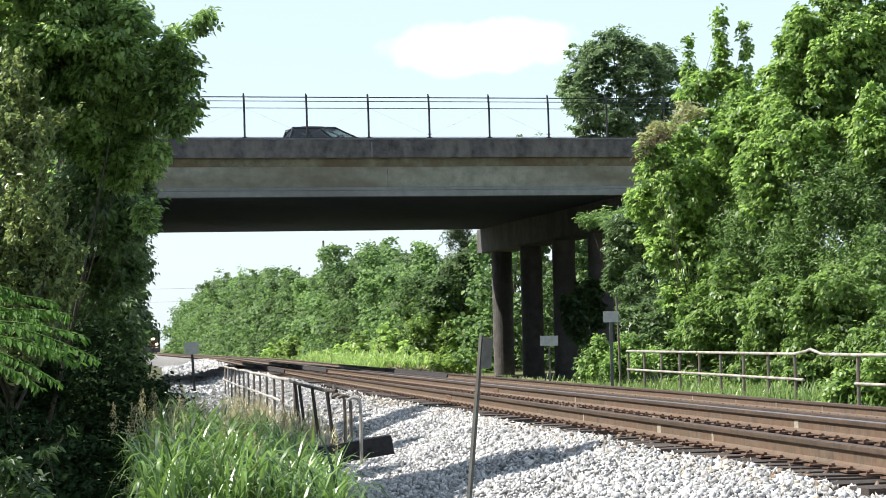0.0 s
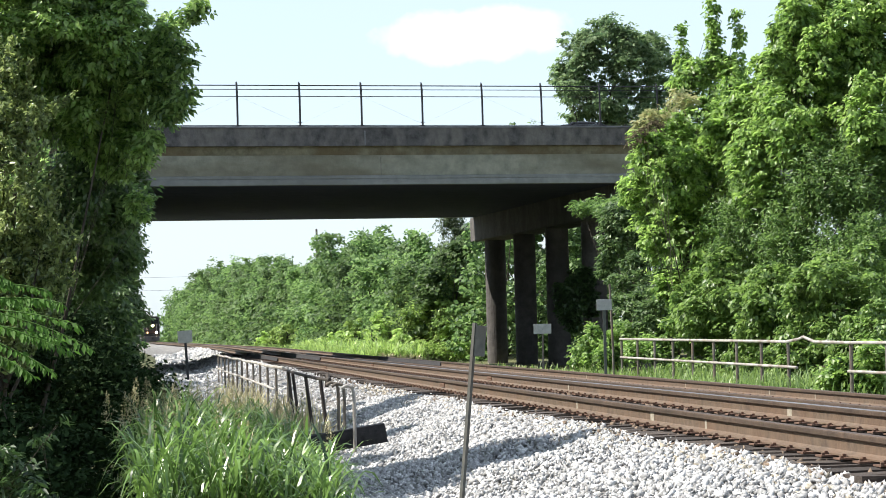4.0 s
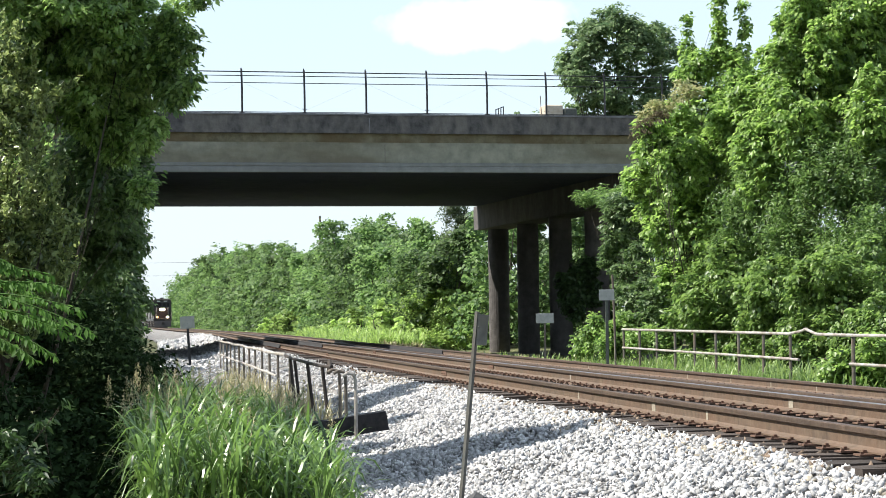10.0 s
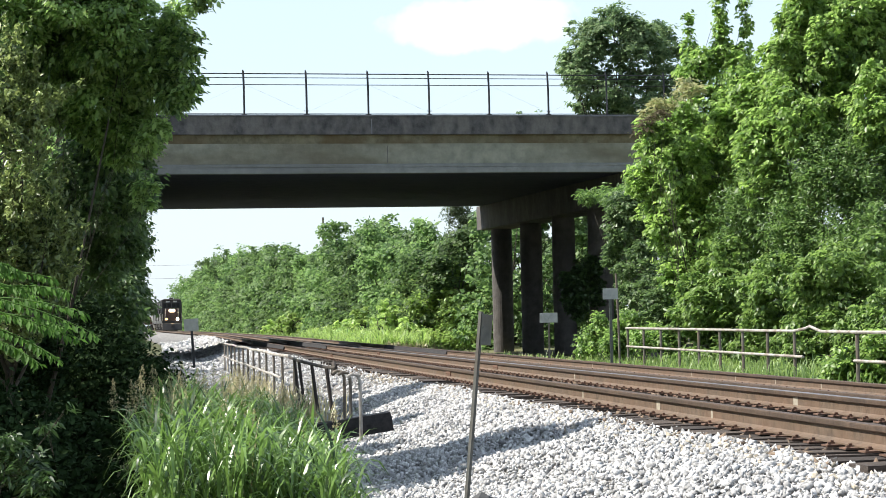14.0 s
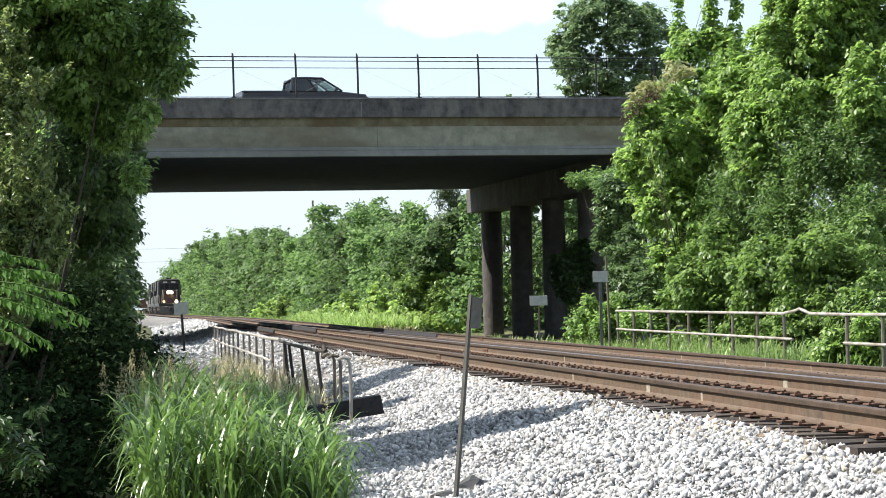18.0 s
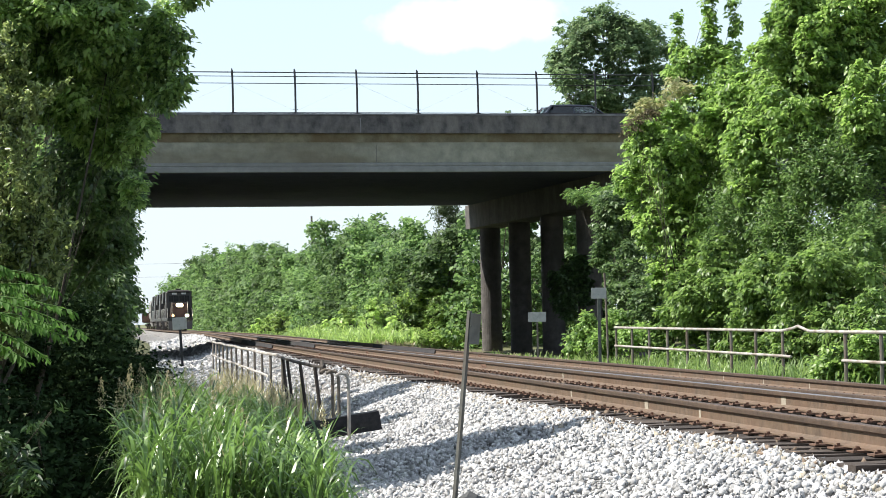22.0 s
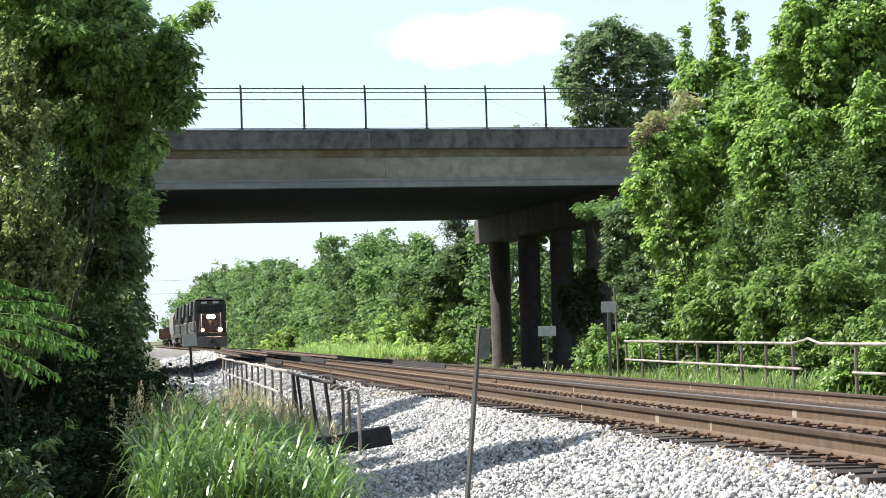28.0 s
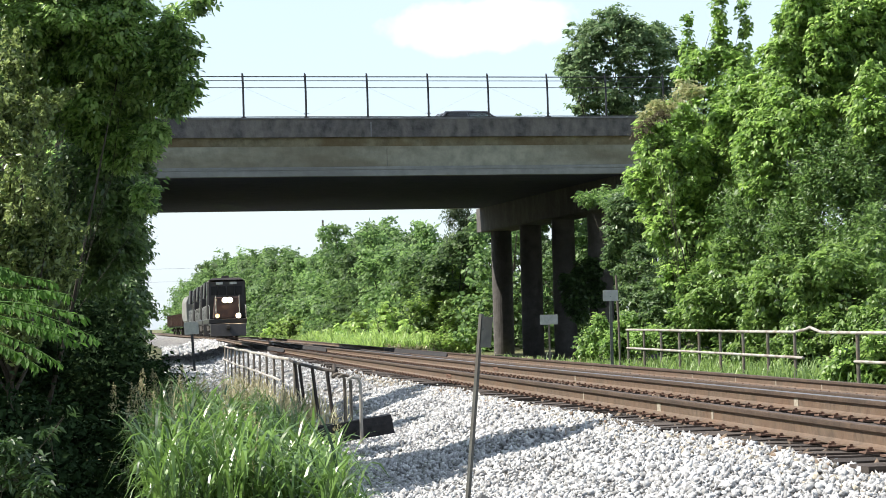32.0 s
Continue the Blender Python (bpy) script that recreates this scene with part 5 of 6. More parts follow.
def line_sign(name, label, foot, top, plate, turn=0.0, mat_post=None, plate_mat=None, lean=0.0, thick=.03, aside=0.0, deep=.035, rise=.03):
    """A small plate on a steel channel post."""
    foot = Vector(foot)
    sign = empty(name, Matrix.Translation(foot) @ Matrix.Rotation(radians(turn), 4, "Z") @ Matrix.Rotation(radians(lean), 4, "Y"))
    tagged(sign, label, "sign", group="line-side signs")
    h = top - foot.z
    bm = bmesh.new()
    box(-thick, -.006, -.3, thick, .006, h, bm)
    box(-thick, .006, -.3, -thick + thick * .35, deep, h, bm)
    box(thick - thick * .35, .006, -.3, thick, deep, h, bm)
    part("post", bm, mat_post or M_POST, sign)
    w, t = plate
    pl = part("plate", box(aside - w / 2, -.016, h - t + rise, aside + w / 2, -.008, h + rise), plate_mat or M_SIGN, sign, "grey metal plate", bevel=.003)
    part("bolt", tube([(0, -.022, h - t * .5), (0, -.016, h - t * .5)], .009, 8), M_POST, pl)
    return sign


line_sign("line_sign", "grey rectangular sign plate on a green steel post", (4.58, 67, -.25), 2.36, (.42, .30), 4, thick=.04)
line_sign("line_sign", "small grey sign plate on a thin post by the bridge piers", (3.28, 76.7, -.3), 1.74, (.56, .31), -3, mat_post=M_PIPE_DULL)
line_sign("line_sign", "grey square sign plate on a black post by the near line", (-9.42, 91, .3), 1.84, (.54, .46), 0, mat_post=M_FENCE, lean=-3, thick=.045)
line_sign("line_sign", "leaning steel post with a narrow grey plate seen edge on", (.118, 19, -.05), 1.71, (.125, .24), 66, mat_post=M_STAKE, plate_mat=M_PLATE_OLD, lean=0, thick=.015, aside=.055, deep=.022, rise=-.02).matrix_world = (
    Matrix.Translation((.118, 19, -.05)) @ Matrix.Rotation(radians(5.7), 4, "Y") @ Matrix.Rotation(radians(48), 4, "Z"))
stick = part("marker_stake", tube([(5.02, 70, -.3), (5.0, 70, 1.4), (4.96, 70, 2.85)], .035, 7), M_PIPE_DULL)
tagged(stick, "thin rusty brown stake standing beside the handrail", "stake")


def loose_timber():
    bm = box(-1.25, -.12, -.10, 1.25, .12, .13)
    bmesh.ops.subdivide_edges(bm, edges=bm.edges[:], cuts=3)
    rng = random.Random(3)
    for v in bm.verts:
        v.co += Vector((rng.uniform(-.015, .015), rng.uniform(-.012, .012), rng.uniform(-.012, .012)))
    ob = part("old_tie", bm, M_WOOD)
    ob.matrix_world = pose(-1.93, 30.6, .20, 3, -7.5, 8)
    tagged(ob, "black creosoted old tie lying on the ballast", "timber")


loose_timber()


def black_stretches():
    """Lengths of rail in black sleeves."""
    for o, top, a0, a1, own in ((0.0, .80, 91, 119, track_near), (GAUGE_C, .80, 90, 116, track_near), (3.97, .55, 84, 107, track_far), (3.97 + GAUGE_C, .55, 86, 109, track_far)):
        prof = [(-.040, -.006), (.040, -.006), (.040, -.04), (.072, -.158), (.072, -.17), (-.072, -.17), (-.072, -.158), (-.040, -.04)]
        ob = part("black_sleeve", extrude_profile(prof, [(at(a, o, top), V) for a in np.linspace(a0, a1, 6)]), M_WOOD, own, "black sleeve along the rail")


black_stretches()


def rail_details():
    """Joint bars and painted marks on the rails."""
    for o, top, own, bars in ((0.0, .80, track_near, (42.4, 68)), (GAUGE_C, .80, track_near, (47, 70)), (3.97, .55, track_far, (52,)), (3.97 + GAUGE_C, .55, track_far, (75,))):
        for a in bars:
            bm = bmesh.new()
            for sgn in (-1, 1):
                box(sgn * .014 - .009, -.30, -.13, sgn * .014 + .009, .30, -.058, bm)
                for k in range(4):
                    y = -.22 + .145 * k
                    tube([(sgn * .022, y, -.095), (sgn * .034, y, -.095)], .011, 6, bm)
            ob = part("joint_bar", bm, M_PLATE, own, "rusted joint bar with bolts")
            ob.matrix_world = Matrix.Translation(at(a, o, top)) @ Matrix.Rotation(radians(heading(a)), 4, "Z")
    for o, top, own, marks in ((0.0, .80, track_near, ((25.45, 1.5), (29.7, .5), (23.1, .5))), (GAUGE_C, .80, track_near, ((25.6, 1.5), (38.5, .6))), (3.97 + GAUGE_C, .55, track_far, ((47.5, .2), (58, .3), (44.0, .2), (41.2, .2), (38.4, .2)))):
        for a, k in marks:
            ob = part("paint_mark", box(-.0135, -.05 * k - .012, -.150, -.0105, .05 * k + .012, -.052), M_PAINTMARK, own, "white paint mark on the web of the rail")
            ob.matrix_world = Matrix.Translation(at(a, o, top)) @ Matrix.Rotation(radians(heading(a)), 4, "Z")


rail_details()


def utility_pole():
    pole = empty("utility_pole", Matrix.Translation((-12.9, 262, -.3)))
    tagged(pole, "thin bare grey utility pole beyond the tree row", "pole")
    part("shaft", tube([(0, 0, -.5), (0, 0, 13.2)], [.19, .11], 10), M_POLE, pole)


utility_pole()
for z, dz in ((11.2, 0), (13.9, .3)):
    pts = [Vector((-140 + 28 * i, 520 - 6 * i, z + 1.2 * ((i - 4) / 4) ** 2)) for i in range(9)]
    tagged(part("overhead_wire", tube(pts, .022, 5), M_FENCE), "thin overhead wire against the sky", "wire", group="overhead wires")


def rock(name, label, place, size, mat, seed):
    """A broken rock with flat faces."""
    rng = random.Random(seed)
    bm = bmesh.new()
    bmesh.ops.create_icosphere(bm, subdivisions=2, radius=1)
    for v in bm.verts:
        k = 1 + .35 * noise.noise(v.co * 1.3 + Vector((seed, 0, 0))) + rng.uniform(-.05, .05)
        v.co = Vector((v.co.x * size[0], v.co.y * size[1], max(v.co.z, -.4) * size[2])) * k
    ob = part(name, bm, mat)
    ob.matrix_world = Matrix.Translation(place) @ Matrix.Rotation(rng.uniform(0, 6), 4, "Z")
    tagged(ob, label, "rock", group="loose rocks")


rock("rock", "dark grey broken rock lying on the ballast", (.27, 19.7, .12), (.17, .12, .11), M_ROAD, 1)
rock("rock", "dark grey broken rock lying on the ballast", (.05, 19.5, .06), (.12, .12, .09), M_ROAD, 2)
rock("rock", "yellow-stained pale stone in the ballast", (1.70, 19.6, .40), (.05, .05, .04), L_DRY, 3)
for i, (x, y) in enumerate(((-.85, 86), (-.2, 86), (.42, 84), (.8, 88), (4.3, 70), (4.0, 71))):
    rock("rock", "white limestone rock on the verge", (x, y, -.12), (.30, .22, .2), M_STONE, 10 + i)


# ---- rolling stock; local x right, y towards the front, z up from the rail's top ----
M_LOCO = surf("loco_dark_paint", (0.012, 0.011, 0.012), (0.026, 0.023, 0.023), 0.5, 0.45, 0.05, stain=(0.06, 0.05, 0.04), stain_size=1.2, stain_amount=0.5)
M_NOSE = surf("loco_nose_paint", (0.028, 0.012, 0.007), (0.055, 0.022, 0.011), 0.5, 0.5, 0.05, stain=(0.02, 0.014, 0.012), stain_size=.7, stain_amount=0.6)
M_UNDER = surf("running_gear_grime", (0.02, 0.017, 0.015), (0.06, 0.05, 0.042), 0.2, 0.9, 0.2)
M_RAILING = surf("handrail_grey_paint", (0.3, 0.3, 0.28), (0.5, 0.5, 0.47), 0.3, 0.6, 0.05)
M_GLASS = surf("dark_glass", (0.010, 0.010, 0.011), (0.015, 0.015, 0.016), 0.5, 0.2, 0.0, spec=0.3)
M_LAMP = glow("headlight_lit", (1.0, 0.74, 0.42), 90.0)
M_LAMP_DIM = glow("headlight_dim", (1.0, 0.55, 0.22), 1.6)


def clear(name, tint, share):
    """Thin window glass: part of the light passes, the rest is mirrored."""
    m = bpy.data.materials.new(name)
    m.use_nodes = True
    n, l = m.node_tree.nodes, m.node_tree.links
    a, b, x = n.new("ShaderNodeBsdfTransparent"), n.new("ShaderNodeBsdfGlossy"), n.new("ShaderNodeMixShader")
    a.inputs["Color"].default_value = (*tint, 1)
    b.inputs["Roughness"].default_value = 0.05
    x.inputs["Fac"].default_value = share
    l.new(a.outputs[0], x.inputs[1]), l.new(b.outputs[0], x.inputs[2])
    l.new(x.outputs[0], n["Material Output"].inputs["Surface"])
    return m


M_WINDOW = clear("window_glass", (0.62, 0.68, 0.66), 0.08)
M_TINT = clear("tinted_glass", (0.16, 0.17, 0.18), 0.07)
M_TAN = surf("tan_paint", (0.36, 0.30, 0.22), (0.50, 0.44, 0.35), 0.3, 0.6, 0.1)
M_HOPPER = surf("hopper_grey_paint", (0.13, 0.135, 0.13), (0.22, 0.225, 0.215), 0.8, 0.7, 0.1, stain=(0.16, 0.12, 0.09), stain_size=1.5, stain_amount=0.6)
M_GONDOLA = surf("gondola_brown_paint", (0.06, 0.035, 0.025), (0.12, 0.07, 0.05), 0.6, 0.8, 0.15)


def wheel_sets(truck_y, axles, thing, r=.5):
    for ty in truck_y:
        truck = part("truck", box(-1.12, ty - axles[-1] - .55, .42, 1.12, ty + axles[-1] + .55, .78), M_UNDER, thing, bevel=.05)
        for dy in axles if axles[0] == 0 else axles:
            for s in ({dy, -dy}):
                part("wheelset", tube([(-.86, ty + s, r), (-.70, ty + s, r), (-.69, ty + s, r), (.69, ty + s, r), (.70, ty + s, r), (.86, ty + s, r)], [r, r, .08, .08, r, r], 18), M_UNDER, truck)


def taper(x0, x1, y0, y1, z0, z1, top_in=.1, front_in=0.0):
    bm = box(-1, -1, -1, 1, 1, 1)
    for v in bm.verts:
        up, fr = v.co.z > 0, v.co.y > 0
        x = (x0 + x1) / 2 + v.co.x * ((x1 - x0) / 2 - (top_in if up else 0))
        y = (y1 - (front_in if up else 0)) if fr else y0
        v.co = Vector((x, y, z1 if up else z0))
    return bm


def locomotive(label, lit):
    loco = empty("locomotive")
    tagged(loco, label, "locomotive", group="train")
    part("frame", box(-1.5, -21.6, 1.12, 1.5, -.9, 1.5), M_LOCO, loco, bevel=.04)
    plow = taper(-1.4, 1.4, -.95, -.45, .12, 1.12, .0, .0)
    for v in plow.verts:
        if v.co.y > -.6 and v.co.z < .5:
            v.co.y += .35
    part("snow_plow", plow, M_LOCO, loco, "dark brown plow under the front", bevel=.03)
    part("coupler", box(-.14, -.6, .70, .14, .15, .98), M_UNDER, loco, bevel=.03)
    nose = part("nose", taper(-1.15, 1.15, -3.3, -1.45, 1.5, 3.25, .18, .28), M_NOSE if lit else M_LOCO, loco, "brown-black sloped nose", bevel=.08)
    cab = part("cab", taper(-1.6, 1.6, -6.0, -3.1, 1.5, 4.58, .10, .10), M_LOCO, loco, bevel=.12)
    for x0, x1 in ((-1.2, -.72), (-.62, -.06), (.06, .62), (.72, 1.2)):
        part("windscreen_pane", box(x0, -3.12, 3.42, x1, -3.085, 4.1), M_GLASS, cab, bevel=.01)
    for sx in (-1, 1):
        for y0, y1 in ((-4.4, -3.6), (-5.6, -4.6)):
            part("side_window", box(sx * 1.53 - .02, y0, 3.2, sx * 1.53 + .02, y1, 3.95), M_GLASS, cab)
    part("roof", taper(-1.42, 1.42, -6.1, -3.0, 4.60, 4.78, .35, .2), M_LOCO, cab, bevel=.03)
    for x in (-.55, .55):
        part("number_board", box(x - .28, -3.10, 4.25, x + .28, -3.05, 4.45), M_RAILING, cab)
    part("long_hood", taper(-.98, .98, -20.6, -6.0, 1.5, 4.35, .12), M_LOCO, loco, bevel=.06)
    part("radiator_housing", taper(-1.5, 1.5, -20.5, -15.6, 3.3, 4.7, .1), M_LOCO, loco, bevel=.05)
    part("dynamic_brake_box", taper(-1.25, 1.25, -11.5, -8, 3.4, 4.65, .15), M_LOCO, loco, bevel=.05)
    for y in (-17, -19):
        part("radiator_fan", tube([(0, y, 4.68), (0, y, 4.86)], .62, 16), M_UNDER, loco)
    part("exhaust_stack", box(-.25, -13.3, 4.3, .25, -12.4, 4.75), M_UNDER, loco)
    part("horn", box(-.3, -5.2, 4.78, .3, -4.8, 4.98), M_UNDER, loco, bevel=.04)
    part("fuel_tank", box(-1.35, -14.2, .45, 1.35, -8.2, 1.12), M_UNDER, loco, bevel=.12)
    for sx in (-1, 1):
        part("walkway_rail", tube([(sx * 1.44, -1.1, 2.5), (sx * 1.44, -3.2, 2.6)], .022, 6), M_RAILING, loco)
        part("walkway_rail", tube([(sx * 1.44, -6.1, 2.6), (sx * 1.44, -21.3, 2.6)], .022, 6), M_RAILING, loco)
        for i in range(8):
            y = -6.3 - 2.1 * i
            part("stanchion", tube([(sx * 1.44, y, 1.5), (sx * 1.44, y, 2.6)], .02, 6), M_RAILING, loco)
        part("front_stanchion", tube([(sx * .92, -1.0, 1.45), (sx * .92, -1.0, 3.35)], .028, 6), M_RAILING, loco, "pale grab iron on the front")
        part("front_stanchion", tube([(sx * 1.44, -1.0, 1.0), (sx * 1.44, -1.0, 2.5)], .026, 6), M_RAILING, loco)
        for k in range(3):
            part("step", box(sx * 1.32 - .2, -1.5, .35 + .35 * k, sx * 1.32 + .2, -1.0, .38 + .35 * k), M_RAILING, loco)
    light = part("headlight", box(-.44, -1.52, 2.76, .44, -1.40, 3.20), M_UNDER, loco, "twin headlight in the nose", bevel=.04)
    for x in (-.2, .2):
        part("lens", tube([(x, -1.40, 2.98), (x, -1.37, 2.98)], .19, 16), M_LAMP if lit else M_GLASS, light)
    for x in (-.82, .82):
        ditch = part("ditch_light", box(x - .19, -1.0, 1.55, x + .19, -.84, 1.93), M_UNDER, loco, "ditch light over the plow", bevel=.03)
        part("lens", tube([(x, -.84, 1.74), (x, -.81, 1.74)], .17, 14), (M_LAMP if x < 0 else M_LAMP_DIM) if lit else M_GLASS, ditch)
    wheel_sets((-4.6, -17.8), (0, 1.75), loco)
    return loco


def freight_car(kind, label):
    car = empty(kind)
    tagged(car, label, "freight car", group="train")
    L = 17.0
    part("frame", box(-1.4, -L, .95, 1.4, -.4, 1.25), M_UNDER, car)
    if kind == "covered_hopper":
        prof = [(-1.5, 1.6), (-1.58, 2.2), (-1.58, 3.6), (-1.35, 4.2), (-.6, 4.55), (.6, 4.55), (1.35, 4.2), (1.58, 3.6), (1.58, 2.2), (1.5, 1.6)]
        part("body", extrude_profile(prof, [(Vector((0, y, 0)), Vector((1, 0, 0))) for y in (-L + 1.2, -1.6)]), M_HOPPER, car, "rounded grey body")
        for i in range(3):
            y = -3.6 - 4.6 * i
            part("hopper_bay", taper(-1.3, 1.3, y - 1.9, y + 1.0, .45, 1.62, -.15), M_HOPPER, car)
        part("roof_walk", box(-.35, -L + 1, 4.6, .35, -1.4, 4.66), M_RAILING, car)
    else:
        for sx in (-1, 1):
            part("side", box(sx * 1.5 - .06, -L + .5, 1.1, sx * 1.5 + .06, -.8, 2.5), M_GONDOLA, car)
            for i in range(10):
                part("side_post", box(sx * 1.6 - .05, -1.5 - 1.6 * i, 1.1, sx * 1.6 + .05, -1.35 - 1.6 * i, 2.5), M_GONDOLA, car)
        for y in (-L + .5, -.9):
            part("end_wall", box(-1.5, y, 1.1, 1.5, y + .1, 2.5), M_GONDOLA, car)
        part("floor", box(-1.44, -L + .6, 1.25, 1.44, -.9, 1.3), M_GONDOLA, car)
    for y in (-.4, -L):
        part("coupler", box(-.13, y - .1, .7, .13, y + .4, .98), M_UNDER, car)
    wheel_sets((-2.6, -L + 2.2), (.88,), car, .46)
    return car


# ---- road vehicles; local x to the front, y to the left, z up from the road ----
def paint(name, colour, rough=0.25, metal=0.2):
    dark = tuple(c * .8 for c in colour)
    return surf(name, dark, colour, 0.8, rough, 0.0, metal=metal, spec=0.6)


M_TYRE = surf("tyre_rubber", (0.012, 0.012, 0.012), (0.03, 0.03, 0.03), 0.1, 0.9, 0.1)
M_RIM = surf("alloy_rim", (0.3, 0.3, 0.31), (0.5, 0.5, 0.5), 0.2, 0.35, 0.0, metal=0.8)
M_TRIM = surf("black_trim", (0.015, 0.015, 0.016), (0.03, 0.03, 0.03), 0.2, 0.6, 0.0)
M_TAIL = surf("tail_lamp_red", (0.25, 0.01, 0.01), (0.4, 0.02, 0.02), 0.2, 0.2, 0.0)
M_HEAD = surf("head_lamp_clear", (0.5, 0.5, 0.5), (0.7, 0.7, 0.7), 0.2, 0.15, 0.0)
# side outlines: body below the windows; cabin: rear foot, rear roof, front roof, front foot; belt height
KINDS = {
    "minivan": ([(-2.45, .35), (-2.5, .75), (-2.42, 1.05), (1.55, 1.05), (2.35, .85), (2.5, .6), (2.48, .32)], (-2.1, -1.85, .15, 1.6), 1.05, 1.78, .93),
    "sedan": ([(-2.35, .35), (-2.4, .72), (-2.25, .98), (-1.55, 1.0), (1.2, .98), (2.2, .78), (2.38, .55), (2.35, .3)], (-1.75, -.95, .35, 1.25), .98, 1.45, .88),
    "crossover": ([(-2.2, .4), (-2.25, .8), (-2.15, 1.08), (1.1, 1.08), (2.1, .92), (2.28, .65), (2.25, .38)], (-2.15, -1.7, .35, 1.2), 1.08, 1.70, .91),
    "suv": ([(-2.6, .45), (-2.65, .9), (-2.55, 1.2), (1.2, 1.2), (2.45, 1.08), (2.6, .75), (2.55, .42)], (-2.55, -2.3, .5, 1.15), 1.2, 1.92, .98),
    "pickup_truck": ([(-2.95, .5), (-3.0, .9), (-2.95, 1.2), (-.75, 1.22), (1.35, 1.26), (2.75, 1.1), (2.95, .8), (2.9, .45)], (-.72, -.62, .75, 1.65), 1.26, 1.90, .98),
}


def vehicle(kind, label, colour, group="road vehicles"):
    outline, (rf, rr, fr, ff), belt, roof_z, half = KINDS[kind]
    car = empty(kind)
    tagged(car, label, kind.replace("_", " "), group=group)
    bm = bmesh.new()
    rings = []
    for y, k in ((-half, .0), (-half * .93, .05), (half * .93, .05), (half, .0)):
        inset = .04 if abs(y) == half else 0
        rings.append([bm.verts.new((x * (1 - inset * .3), y, z - (inset if z > .7 else -inset))) for x, z in outline])
    n = len(outline)
    for r, q in zip(rings, rings[1:]):
        for i in range(n):
            bm.faces.new((r[i], r[(i + 1) % n], q[(i + 1) % n], q[i]))
    bm.faces.new(rings[0][::-1])
    bm.faces.new(rings[-1])
    body = part("body", bm, colour, car)
    # cabin: painted pillars with glass set 5 mm proud
    up = half * .80
    def cab_pt(x, t, s, out=0.0):
        """Along the cabin's side at height share t."""
        w = half * .95 + (up - half * .95) * t + out
        return Vector((x, s * w, belt - .02 + (roof_z - .04 - belt) * t))
    cabin = part("cabin", box(min(rf, rr) + .05, -half * .93, belt - .06, ff - .05, half * .93, belt - .012), M_TRIM, car, "dark sill and seats")
    shell = [(-up, -.05), (-up * .93, -.005), (-up * .6, .018), (up * .6, .018), (up * .93, -.005), (up, -.05)]
    rise = [(rr - .10, -.085), (rr + .12, -.03)] + [(rr + (fr - rr) * u, -.005 + .045 * (1 - (2 * u - .9) ** 2)) for u in (.25, .45, .65, .85)] + [(fr, -.02), (fr + .16, -.085)]
    roof = extrude_profile(shell, [(Vector((x, 0, roof_z - .02 + z)), Vector((0, 1, 0))) for x, z in rise])
    part("roof_panel", roof, colour, cabin, smooth=True)
    def lerp_x(t, share):
        lo, hi = rf + (rr - rf) * t, ff + (fr - ff) * t
        return lo + (hi - lo) * share
    splits = {"minivan": (.05, .32, .62, .93), "suv": (.05, .34, .64, .92), "crossover": (.1, .5, .9), "sedan": (.12, .52, .9), "pickup_truck": (.06, .5, .88)}[kind]
    for x0, x1 in ((-.35, -.2), (.45, .6)):
        for y in (-.38, .38):
            if rr < x0 + .1:
                part("seat", box(x0, y - .22, belt - .02, x1, y + .22, belt + .36), M_TRIM, cabin, bevel=.04)
    for s in (-1, 1):
        for k, q in enumerate((0.0,) + splits[1:-1] + (1.0,)):
            part("pillar", tube([cab_pt(lerp_x(t, q), t, s, -.01) for t in (0, 1.02)], .07 if k == 0 else .045, 6), colour, cabin)
        part("roof_rail", tube([cab_pt(rr, 1, s, -.01), cab_pt(fr, 1, s, -.01)], .05, 6), colour, cabin)
        for k, (q0, q1) in enumerate(zip(splits, splits[1:])):
            bm = bmesh.new()
            f = [cab_pt(lerp_x(t, q), t, s, .006) for q, t in ((q0 - .03, .02), (q0 - .03, .98), (q1 + .03, .98), (q1 + .03, .02))]
            g = [p + Vector((0, -s * .004, 0)) for p in f]
            fv, gv = [bm.verts.new(p) for p in f], [bm.verts.new(p) for p in g]
            bm.faces.new(fv), bm.faces.new(gv[::-1])
            for i in range(4):
                bm.faces.new((fv[i], fv[(i + 1) % 4], gv[(i + 1) % 4], gv[i]))
            part("side_window", bm, M_WINDOW if k == len(splits) - 2 else M_TINT, cabin, "side window")
    for x0, x1, out, name in ((ff, fr, 1, "windscreen"), (rf, rr, -1, "rear_window")):
        bm = bmesh.new()
        f = [Vector((x0 + (x1 - x0) * t + out * .012, s * (half * .95 + (up - half * .95) * t) * .9, belt + (roof_z - .04 - belt) * t)) for s, t in ((-1, .02), (1, .02), (1, .98), (-1, .98))]
        g = [p - Vector((out * .004, 0, 0)) for p in f]
        fv, gv = [bm.verts.new(p) for p in f], [bm.verts.new(p) for p in g]
        bm.faces.new(fv), bm.faces.new(gv[::-1])
        for i in range(4):
            bm.faces.new((fv[i], fv[(i + 1) % 4], gv[(i + 1) % 4], gv[i]))
        part(name, bm, M_WINDOW, cabin)
